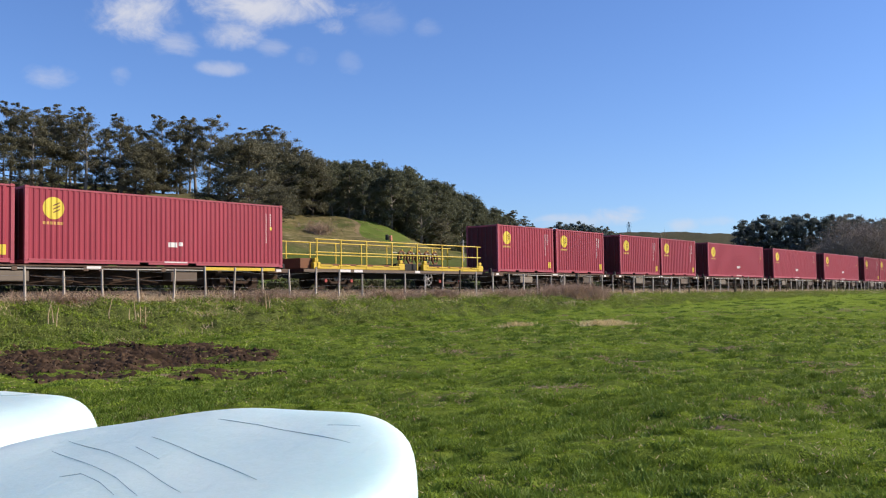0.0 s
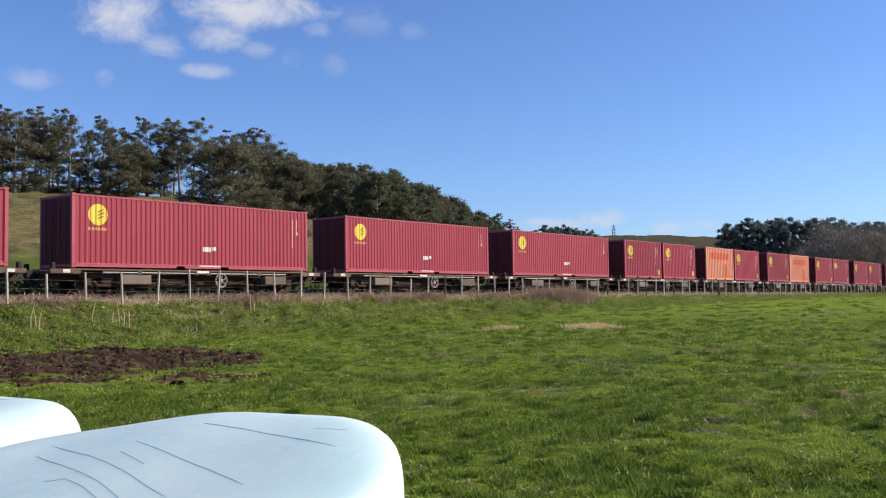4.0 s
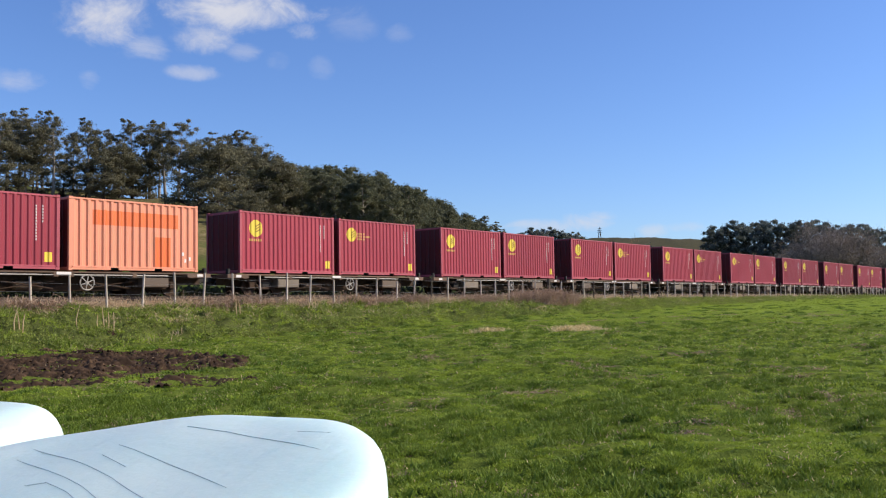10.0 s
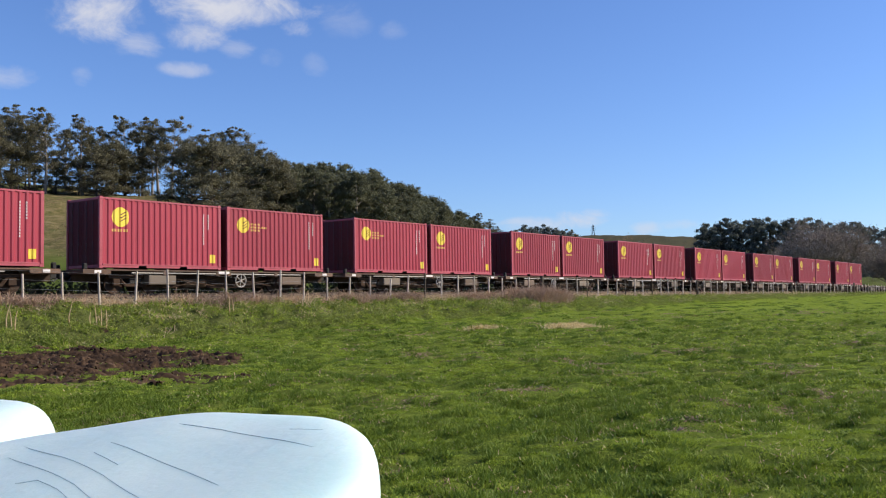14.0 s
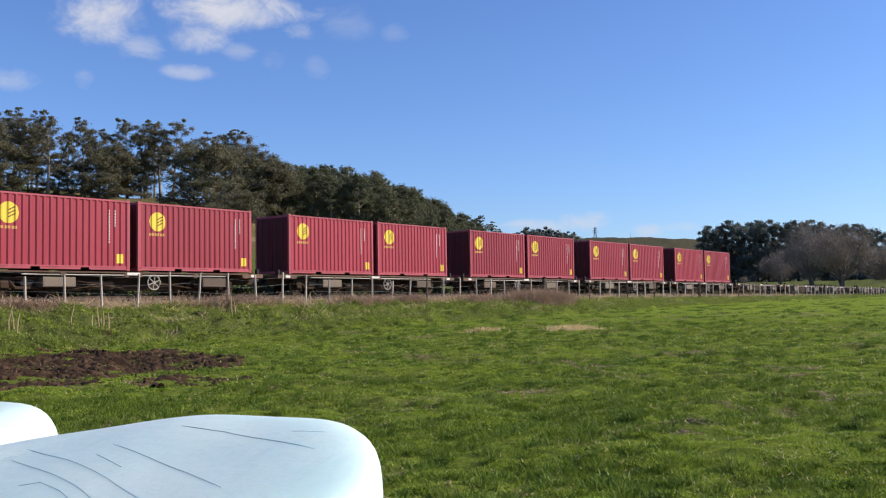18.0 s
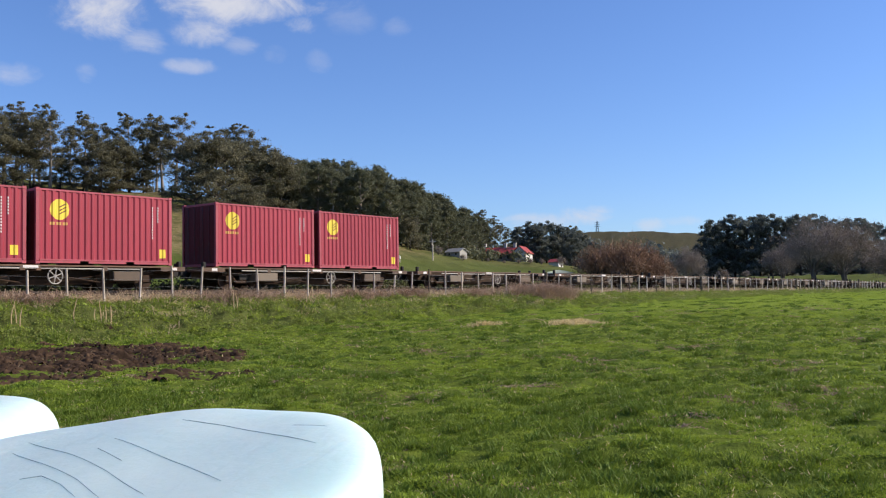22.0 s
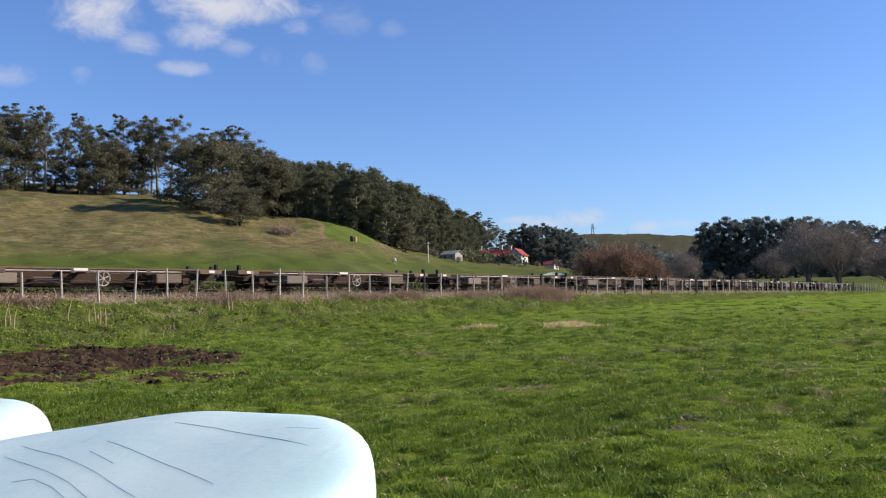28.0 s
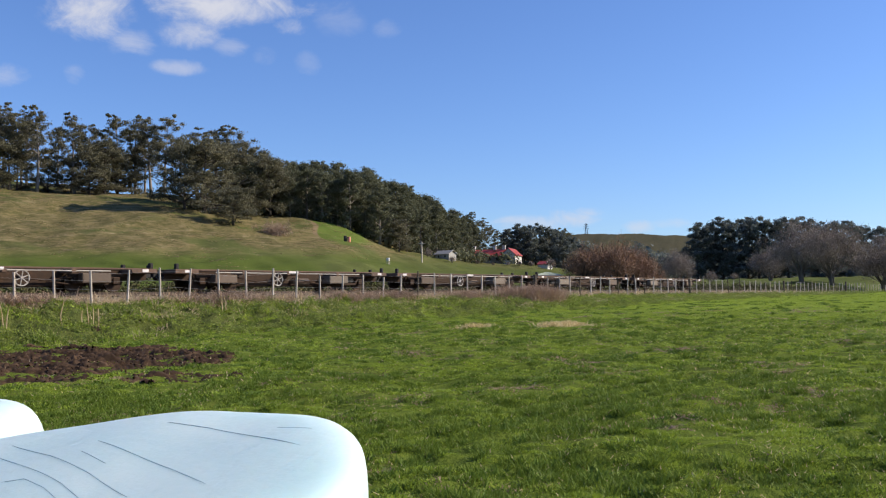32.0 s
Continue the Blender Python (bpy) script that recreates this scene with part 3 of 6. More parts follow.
def container(length, paint, end_paint, rail_paint, roof_paint, style):
    """A high-cube shipping container, its origin at the middle of its base; the long side at -y shows its marks."""
    H, W = 2.896, 2.438
    L2, W2 = length / 2, W / 2
    top = new("shipping_container")
    pitch, deep = rib_form(length, style)
    v, f = wave_panel(length - 0.3, 0.19, H - 0.09, pitch, deep)
    side = Build().add([(x - L2 + 0.15, y, z) for x, y, z in v], f).mesh("side_panel", paint)
    part("side_panel", side, top, m=pose(0, -W2 + 0.012, 0))
    part("side_panel", side, top, m=pose(0, W2 - 0.012, 0, 0, 0, 180))
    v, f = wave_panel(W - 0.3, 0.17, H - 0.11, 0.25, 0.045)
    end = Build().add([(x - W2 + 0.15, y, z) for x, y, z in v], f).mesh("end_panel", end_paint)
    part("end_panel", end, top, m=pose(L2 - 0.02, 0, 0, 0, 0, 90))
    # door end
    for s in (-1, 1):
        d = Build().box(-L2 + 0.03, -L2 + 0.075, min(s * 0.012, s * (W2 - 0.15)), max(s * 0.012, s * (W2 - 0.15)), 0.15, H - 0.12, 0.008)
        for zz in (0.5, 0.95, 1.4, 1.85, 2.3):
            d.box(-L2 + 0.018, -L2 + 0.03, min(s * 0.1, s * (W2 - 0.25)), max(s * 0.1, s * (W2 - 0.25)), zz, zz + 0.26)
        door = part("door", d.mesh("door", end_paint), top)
        for y in (0.3, 0.75):
            bars = Build()
            bars.tube([(-L2 + 0.0, s * y, 0.2), (-L2 + 0.0, s * y, H - 0.16)], 0.017, 6)
            bars.box(-L2 - 0.01, -L2 + 0.03, s * y - 0.05, s * y + 0.05, 1.0, 1.05)
            part("locking_bar", bars.mesh("locking_bar", M_CAST), door)
    part("roof", Build().box(-L2 + 0.05, L2 - 0.05, -W2 + 0.03, W2 - 0.03, H - 0.06, H - 0.02, 0.01).mesh("roof", roof_paint), top)
    part("floor", Build().box(-L2 + 0.05, L2 - 0.05, -W2 + 0.06, W2 - 0.06, 0.1, 0.16).mesh("floor", M_DARK), top)
    post = Build().box(-0.075, 0.075, -0.055, 0.055, 0.12, H - 0.12, 0.015).mesh("corner_post", rail_paint)
    cast = Build().box(-0.089, 0.089, -0.081, 0.081, -0.059, 0.059, 0.014).mesh("corner_casting", rail_paint)
    for sx in (-1, 1):
        for sy in (-1, 1):
            part("corner_post", post, top, m=pose(sx * (L2 - 0.077), sy * (W2 - 0.056), 0))
            for z in (0.059, H - 0.059):
                part("corner_casting", cast, top, m=pose(sx * (L2 - 0.089), sy * (W2 - 0.082), z))
    for s in (-1, 1):
        y0, y1 = sorted((s * (W2 - 0.006), s * (W2 - 0.07)))
        part("top_rail", Build().box(-L2 + 0.17, L2 - 0.17, y0, y1, H - 0.1, H - 0.035, 0.008).mesh("top_rail", rail_paint), top)
        b = Build()
        cuts = (-1.2, -0.84, 0.84, 1.2) if length < 8 else (-1.35, -0.95, 0.95, 1.35)
        edges = (-L2 + 0.17,) + cuts + (L2 - 0.17,)
        b.box(-L2 + 0.17, L2 - 0.17, y0, y1, 0.125, 0.19, 0.006)
        for k in (0, 2, 4):
            b.box(edges[k], edges[k + 1], y0 + 0.004, y1 - 0.004, 0.035, 0.125, 0.006)
        part("bottom_rail", b.mesh("bottom_rail", rail_paint), top)
    for y in (0.0,):
        for sx in (-1, 1):
            part("end_rail", Build().box(sx * (L2 - 0.06) - 0.04, sx * (L2 - 0.06) + 0.04, -W2 + 0.16, W2 - 0.16, 0.03, 0.15, 0.008).mesh("end_rail", rail_paint), top)
            part("end_header", Build().box(sx * (L2 - 0.06) - 0.04, sx * (L2 - 0.06) + 0.04, -W2 + 0.16, W2 - 0.16, H - 0.12, H - 0.03, 0.008).mesh("end_header", rail_paint), top)
    marks(top, length, style)
    return top


def ribbed_patch(length, x0, x1, z0, z1, shape, proud=0.003, style=""):
    """Paint lying on the corrugations: cut into strips that follow the ribs. shape(x, z0, z1) gives the upper and lower edge."""
    W2, L2 = 1.219, length / 2
    pitch, deep = rib_form(length, style)
    n = max(2, round((length - 0.3) / pitch))
    p = (length - 0.3) / n
    b = Build()
    knots = set()
    for k in range(n + 1):
        for q in (0.0, 0.3, 0.5, 0.8):
            knots.add(round(k * p + q * p - L2 + 0.15, 4))
    cuts = sorted({x0, x1, *[k for k in knots if x0 < k < x1], *[x0 + (x1 - x0) * i / 14 for i in range(15)]})

    def rib(x):
        t = ((x + L2 - 0.15) / p) % 1.0
        if t < 0.3:
            return 0.0
        if t < 0.5:
            return deep * (t - 0.3) / 0.2
        if t < 0.8:
            return deep
        return deep * (1 - (t - 0.8) / 0.2)
    cuts = [x for i, x in enumerate(cuts) if i == 0 or x - cuts[i - 1] > 1e-4]
    strip = []
    for x in cuts:
        lo, hi = shape(x)
        y = -W2 + 0.012 - proud + rib(x)
        strip += [(x, y, lo), (x, y, hi)]
    b.add(strip, [(2 * i, 2 * i + 2, 2 * i + 3, 2 * i + 1) for i in range(len(cuts) - 1)])
    return b


def flat_shape(z0, z1):
    return lambda x: (z0, z1)


def ring_shape(cx, cz, r):
    def fn(x):
        h = math.sqrt(max(0.0, r * r - (x - cx) ** 2))
        return cz - h, cz + h
    return fn


def marks(top, length, style):
    """Emblem disc, lettering bars and stickers on the long side."""
    L2 = length / 2
    if style == "orange":
        big = part("colour_patch", ribbed_patch(length, -1.98, 2.03, 1.86, 2.42, flat_shape(1.84, 2.43), style=style).mesh("colour_patch", M_ORANGE_DEEP), top, "bright orange painted-over band")
        part("colour_patch", ribbed_patch(length, 0.85, 1.62, 0.2, 1.42, flat_shape(0.2, 1.45), style=style).mesh("colour_patch", M_ORANGE_DEEP), top, "bright orange painted-over square")
        for x, z in ((2.35, 0.42), (2.55, 0.5), (2.2, 0.7)):
            part("worn_sticker", ribbed_patch(length, x, x + 0.1, z, z + 0.16, flat_shape(z, z + 0.15), style=style).mesh("worn_sticker", M_WHITE), top)
        return
    r = 0.40 if length < 8 else 0.42
    cx = -L2 + (0.98 if length < 8 else 1.12)
    cz = 2.10
    if style == "side":
        r, cx = 0.36, -L2 + 0.95
    disc = part("emblem", ribbed_patch(length, cx - r, cx + r, 0, 0, ring_shape(cx, cz, r)).mesh("emblem", M_YELLOW), top, "round yellow emblem")
    for k in range(3):
        x, z = cx + 0.02 + 0.1 * k * 0.6, cz - 0.16 + 0.13 * k
        sub = ribbed_patch(length, cx - 0.02, cx + 0.25, 0, 0, lambda q, z=z: (z + (q - cx) * 0.5 - 0.028, z + (q - cx) * 0.5 + 0.022), 0.006)
        part("emblem_stripe", sub.mesh("emblem_stripe", M_RUST), disc)
    if style == "side":
        for row, z in enumerate((2.12, 1.98, 1.84)):
            for k in range((3, 5, 3)[row]):
                x = cx + r + 0.1 + 0.2 * k
                q = ribbed_patch(length, x, x + 0.14, z, z + 0.09, flat_shape(z, z + 0.09), 0.004)
                part("lettering_bar", q.mesh("lettering_bar", M_LETTER), top, "worn yellow lettering")
    else:
        n = 3 if length < 8 else 6
        w = 2 * r * 0.98
        for k in range(n):
            x = cx - w / 2 + k * w / n
            q = ribbed_patch(length, x, x + w / n * 0.72, 0, 0, flat_shape(cz - r - 0.2, cz - r - 0.09), 0.004)
            part("lettering_bar", q.mesh("lettering_bar", M_LETTER), top, "worn yellow lettering")
    zt = 2.45
    for col, (x, n) in enumerate(((L2 - 0.98, 12), (L2 - 0.72, 6))):
        code = Build()
        for k in range(n):
            z = zt - 0.115 * k
            q = ribbed_patch(length, x, x + 0.05, z - 0.072, z, flat_shape(z - 0.072, z), 0.004)
            code.add(q.v, q.f)
        tagged(part("code_column", code.mesh("code_column", M_WHITE), top, "upright column of white code lettering"), kind="stuff")
    if length < 8:
        q = ribbed_patch(length, L2 - 0.62, L2 - 0.3, 0.32, 0.66, flat_shape(0.31, 0.68), 0.005)
        part("sticker", q.mesh("sticker", M_YELLOW), top, "square yellow sticker")
    else:
        w = Build()
        for x, z, wd, h in ((L2 - 6.1, 0.78, 0.42, 0.2), (L2 - 5.6, 0.84, 0.2, 0.16)):
            q = ribbed_patch(length, x, x + wd, z, z + h, flat_shape(z, z + h), 0.005)
            w.add(q.v, q.f)
        part("worn_sign", w.mesh("worn_sign", M_WHITE), top, "scraped white sticker")
        part("rail_lettering", Build().box(L2 - 6.3, L2 - 5.2, -1.2155, -1.213, 0.13, 0.18).mesh("rail_lettering", M_WHITE), top)
        part("sticker", Build().box(L2 - 0.74, L2 - 0.63, -1.2105, -1.205, 1.72, 1.86).mesh("sticker", M_YELLOW), top)


# ---- wagons ----
DECK = 1.02


def wheelset(parent, x):
    ax = part("wheelset", Build().tube([(0, -0.62, 0), (0, 0.62, 0)], 0.07, 8).mesh("axle", M_DARK), parent, m=pose(x, 0, 0.42))
    w = Build()
    w.disc((0, 0, 0), (0, 1, 0), 0.42, 0.11, 24)
    w.disc((0, -0.04, 0), (0, 1, 0), 0.14, 0.1, 12)
    me = w.mesh("wheel", M_STEEL)
    for s in (-1, 1):
        part("wheel", me, ax, m=pose(0, s * 0.55, 0))
    return ax


def bogie(parent, x):
    bg = part("bogie", Build().box(-0.28, 0.28, -0.85, 0.85, 0.42, 0.66, 0.03).mesh("bolster", M_DARK), parent, m=pose(x, 0, 0))
    fr = Build()
    fr.box(-1.25, 1.25, -0.055, 0.055, 0.62, 0.76, 0.02)
    fr.box(-0.5, 0.5, -0.06, 0.06, 0.28, 0.4, 0.02)
    for s in (-1, 1):
        fr.box(s * 0.875 - 0.17, s * 0.875 + 0.17, -0.075, 0.075, 0.32, 0.62, 0.03)
        fr.tube([(s * 0.45, 0, 0.34), (s * 0.72, 0, 0.64)], 0.07, 6)
        for k in (-0.12, 0.12):
            fr.tube([(k + s * 0.02, 0, 0.4), (k + s * 0.02, 0, 0.62)], 0.06, 8)
    me = fr.mesh("side_frame", M_STEEL)
    for s in (-1, 1):
        part("side_frame", me, bg, m=pose(0, s * 0.78, 0))
    return bg


def under_parts(top, L):
    """Running gear, couplers and brake wheel that all the wagons share."""
    for x in (-L / 2 + 2.6, L / 2 - 2.6):
        bogie(top, x)
        for s in (-1, 1):
            wheelset(top, x + s * 0.875)
    for s in (-1, 1):
        b = Build()
        b.box(min(s * (L / 2 - 0.45), s * (L / 2 + 0.3)), max(s * (L / 2 - 0.45), s * (L / 2 + 0.3)), -0.1, 0.1, 0.66, 0.86, 0.02)
        b.box(min(s * (L / 2 + 0.12), s * (L / 2 + 0.4)), max(s * (L / 2 + 0.12), s * (L / 2 + 0.4)), -0.17, 0.14, 0.6, 0.93, 0.03)
        part("coupler", b.mesh("coupler", M_DARK), top)
        h = Build().tube([(s * (L / 2 - 0.1), -0.35, 0.75), (s * (L / 2 + 0.15), -0.38, 0.5), (s * (L / 2 + 0.35), -0.3, 0.62)], 0.028, 6)
        part("air_hose", h.mesh("air_hose", M_SEAL), top)


def brake_wheel(top, x, y, z, r=0.3):
    b = Build()
    pts = [(x + r * math.cos(k * 6.28319 / 20), y, z + r * math.sin(k * 6.28319 / 20)) for k in range(21)]
    b.tube(pts, 0.026, 6, False)
    for k in range(3):
        a = k * 3.14159 / 3 + 0.35
        b.tube([(x + r * math.cos(a), y, z + r * math.sin(a)), (x - r * math.cos(a), y, z - r * math.sin(a))], 0.022, 5)
    b.disc((x, y, z), (0, 1, 0), 0.06, 0.07, 10)
    part("brake_wheel", b.mesh("brake_wheel", M_PALE), top, "white spoked brake handwheel")
    part("brake_shaft", Build().tube([(x, y, z), (x, y + 0.5, z)], 0.03, 6).mesh("brake_shaft", M_DARK), top)


def skeleton_wagon(L=13.86, flip=1, handwheel=True):
    """Skeletal container wagon, its origin at rail level under its middle."""
    top = new("container_wagon")
    c = Build()
    c.box(-L / 2, L / 2, -0.42, 0.42, DECK - 0.1, DECK - 0.06)
    c.box(-L / 2 + 3.9, L / 2 - 3.9, -0.42, 0.42, DECK - 0.78, DECK - 0.48, 0.02)
    c.box(-L / 2, L / 2, -0.42, 0.42, DECK - 0.52, DECK - 0.48)
    for y in (-0.36, 0.36):
        c.box(-L / 2, L / 2, y - 0.03, y + 0.03, DECK - 0.5, DECK - 0.08)
    part("centre_sill", c.mesh("centre_sill", M_STEEL), top)
    for s in (-1, 1):
        y0, y1 = sorted((s * 1.12, s * 1.2))
        part("side_rail", Build().box(-L / 2 + 0.5, L / 2 - 0.5, y0, y1, DECK - 0.1, DECK - 0.035, 0.01).mesh("side_rail", M_RUSTY), top, "rust-brown side rail")
        part("pipe", Build().tube([(-L / 2 + 2.2, s * 1.17, DECK - 0.17), (L / 2 - 2.2, s * 1.17, DECK - 0.17)], 0.026, 6).mesh("pipe", M_PALE), top, "pale brake pipe")
    for x in (-5.9, -3.1, -0.32, 0.32, 3.1, 5.9):
        cb = Build().box(x - 0.11, x + 0.11, -1.2, 1.2, DECK - 0.26, DECK - 0.05, 0.02)
        part("cross_bearer", cb.mesh("cross_bearer", M_RUSTY), top)
    for s in (-1, 1):
        xa, xb = sorted((s * (L / 2), s * (L / 2 - 1.25)))
        part("end_platform", Build().box(xa, xb, -1.2, 1.2, DECK - 0.24, DECK - 0.05, 0.02).mesh("end_platform", M_RUSTY), top, "rusty end platform")
        for y in (-1.0, 1.0):
            part("stake", Build().box(s * (L / 2 - 0.2) - 0.09, s * (L / 2 - 0.2) + 0.09, y - 0.08, y + 0.08, DECK - 0.06, DECK + 0.2, 0.035).mesh("stake", M_DARK), top)
        q = s * (L / 2 - 0.62)
        part("end_plate", Build().box(q - 0.12, q + 0.18, -1.212, -1.2, DECK - 0.2, DECK - 0.08, 0.004).mesh("end_plate", M_WHITE), top, "white marking plate")
    part("marking_plate", Build().box(-0.3, 0.3, -1.212, -1.2, DECK - 0.16, DECK - 0.06).mesh("marking_plate", M_WHITE), top, "white marking plate")
    for x0, x1, m in ((3.48, 4.76, M_BOX), (-3.9, -2.54, M_BOX_PALE)):
        x0, x1 = sorted((x0 * flip, x1 * flip))
        bx = Build().box(x0, x1, -1.17, -0.55, 0.37, 0.76, 0.02)
        bx.box(x0 + 0.05, x1 - 0.05, -1.18, -1.17, 0.41, 0.72, 0.004)
        part("equipment_box", bx.mesh("equipment_box", m), top, "dusty steel equipment box")
    for x0, x1 in ((-2.4, -0.2), (0.9, 3.2)):
        x0, x1 = sorted((x0 * flip, x1 * flip))
        part("brake_rod", Build().tube([(x0, -0.9, 0.62), (x1, -0.75, 0.32)], 0.03, 5).mesh("brake_rod", M_STEEL), top)
        part("brake_rod", Build().tube([(x1, -0.9, 0.62), (x0, -0.75, 0.3)], 0.025, 5).mesh("brake_rod", M_STEEL), top)
    part("air_tank", Build().tube([(-1.7 * flip, -0.5, 0.45), (-1.6 * flip, -0.5, 0.45), (-0.6 * flip, -0.5, 0.45), (-0.5 * flip, -0.5, 0.45)], [0.12, 0.19, 0.19, 0.12], 14).mesh("air_tank", M_BOX), top)
    if handwheel:
        brake_wheel(top, 1.0 * flip, -1.16, 0.56)
    under_parts(top, L)
    return top


def rail_wagon():
    """Low maintenance flat with yellow handrails, bolsters and a row of axle hoops."""
    L = 13.86
    top = new("works_wagon")
    part("deck", Build().box(-L / 2, L / 2, -1.2, 1.2, DECK - 0.2, DECK - 0.02, 0.02).mesh("deck", M_STEEL), top)
    part("side_channel", Build().box(-L / 2, L / 2, -1.25, -1.2, DECK - 0.17, DECK - 0.03, 0.006).mesh("side_channel", M_BOX), top, "dusty side channel")
    part("centre_sill", Build().box(-L / 2, L / 2, -0.3, 0.3, DECK - 0.45, DECK - 0.2).mesh("centre_sill", M_DARK), top)
    for a, b in ((-6.0, 0.05), (2.0, 6.9)):
        s = Build().box(a, b, -1.15, -1.0, DECK - 0.02, DECK + 0.15, 0.02)
        for k in range(5):
            x = a + (b - a) * (k + 0.5) / 5
            s.box(x - 0.4, x + 0.4, -1.19, -1.15, DECK + 0.13, DECK + 0.2, 0.01)
        part("bolster_rail", s.mesh("bolster_rail", M_YSTEEL), top, "yellow stepped bolster rail")
        for x in (a, b):
            part("end_bracket", Build().box(x - 0.24, x + 0.24, -1.17, -0.95, DECK - 0.02, DECK + 0.32, 0.03).box(x - 0.16, x + 0.1, -1.16, -0.97, DECK + 0.32, DECK + 0.52, 0.03).mesh("end_bracket", M_YSTEEL), top)
        part("load_plate", Build().box(a + 0.3, b - 0.3, -0.8, 0.6, DECK, DECK + 0.26, 0.02).mesh("load_plate", M_RUST), top, "rusty load plate")
    part("rusty_bin", Build().box(-6.9, -6.1, -0.95, 0.9, DECK, DECK + 0.5, 0.02).mesh("rusty_bin", M_RUST), top)
    part("tank_box", Build().box(0.5, 1.7, -0.95, 0.8, DECK, DECK + 0.36, 0.03).mesh("tank_box", M_DARK), top, "black equipment box")
    for y in (-1.14, 1.14):
        for x in (-6.0, -4.4, -2.6, -0.7, 1.3, 3.4, 5.2, 6.6):
            part("rail_post", Build().box(x - 0.03, x + 0.03, y - 0.03, y + 0.03, DECK, DECK + 1.46).mesh("rail_post", M_YSTEEL), top)
        for z in (0.8, 1.43):
            part("handrail", Build().tube([(-6.1 if y < 0 else -6.9, y, DECK + z), (6.9, y, DECK + z)], 0.032, 6).mesh("handrail", M_YSTEEL), top)
    for k in range(5):
        x = 0.9 + 0.7 * k
        hoop = [(x + 0.34 * math.cos(a), -0.35 + 0.1 * math.cos(a), DECK + 0.72 + 0.34 * math.sin(a)) for a in (q * 6.28319 / 18 for q in range(19))]
        rim = part("spare_hoop", Build().tube(hoop, 0.055, 8, False).mesh("spare_hoop", M_RUST), top, "rust-brown round steel hoop")
        inner = [(x + 0.2 * math.cos(a), -0.2 + 0.06 * math.cos(a), DECK + 0.72 + 0.2 * math.sin(a)) for a in (q * 6.28319 / 14 for q in range(15))]
        part("hoop_core", Build().tube(inner, 0.05, 6, False).mesh("hoop_core", M_DARK), rim)
        part("hoop_cap", Build().box(x - 0.06, x + 0.06, -0.42, -0.28, DECK + 1.07, DECK + 1.15, 0.02).mesh("hoop_cap", M_YSTEEL), top)
    part("roller_bar", Build().tube([(0.2, -0.3, DECK + 0.98), (3.9, -0.3, DECK + 0.94)], 0.03, 6).mesh("roller_bar", M_PALE), top, "pale steel bar")
    part("rack", Build().box(0.4, 4.2, -0.45, -0.1, DECK + 0.3, DECK + 0.38, 0.01).box(0.5, 0.6, -0.45, -0.1, DECK, DECK + 0.3).box(4.0, 4.1, -0.45, -0.1, DECK, DECK + 0.3).mesh("rack", M_DARK), top)
    for x, w in ((-4.6, 0.75), (-3.6, 0.6), (1.0, 0.4)):
        part("marking_plate", Build().box(x, x + w, -1.262, -1.25, DECK - 0.16, DECK - 0.03, 0.003).mesh("marking_plate", M_WHITE), top, "white marking plate")
    for s in (-1, 1):
        for k in (-0.875, 0.875):
            part("axle_box_cover", Build().disc((s * (L / 2 - 2.6) + k, -0.9, 0.44), (0, 1, 0), 0.09, 0.06, 12).mesh("axle_box_cover", M_ROOF), top, "red axle-box cover")
    brake_wheel(top, 2.15, -1.16, 0.56, 0.34)
    under_parts(top, L)
    return top


# ---- the train: where its reference wagon is at a time ----
PACE = ((0.0, -0.04), (3.0, 0.07), (6.0, -0.11), (9.0, 0.05), (10.0, 0.06), (13.0, -0.31), (17.0, -0.04), (19.0, 0.20), (22.5, -0.12), (24.0, 0.3), (25.5, 0.42), (27.5, 0.66),
        (28.5, 0.84), (29.5, 1.07), (30.25, 1.33), (31.0, 1.68), (32.0, 2.1))


def lead(t):
    """Place along the line of the reference wagon's load; the train slows a little as it passes."""
    s = 85.616 - 14.3936 * t + 0.09503 * t * t - 0.001289 * t ** 3
    for (t0, d0), (t1, d1) in zip(PACE[:-1], PACE[1:]):
        if t0 <= t <= t1:
            w = (t - t0) / (t1 - t0)
            return s + d0 + (d1 - d0) * w * w * (3 - 2 * w)
    return s


def on_line(u):
    h = 0.5
    slope = (float(rail_z(u + h)) - float(rail_z(u - h))) / (2 * h)
    return pose(u, TRACK_V, float(rail_z(u)), 0, -math.degrees(math.atan(slope)), 0)


KEYED = []      # (thing, offset along the train, height over the rails)
MID = 6.231     # middle of a wagon from the left end of its pair of boxes


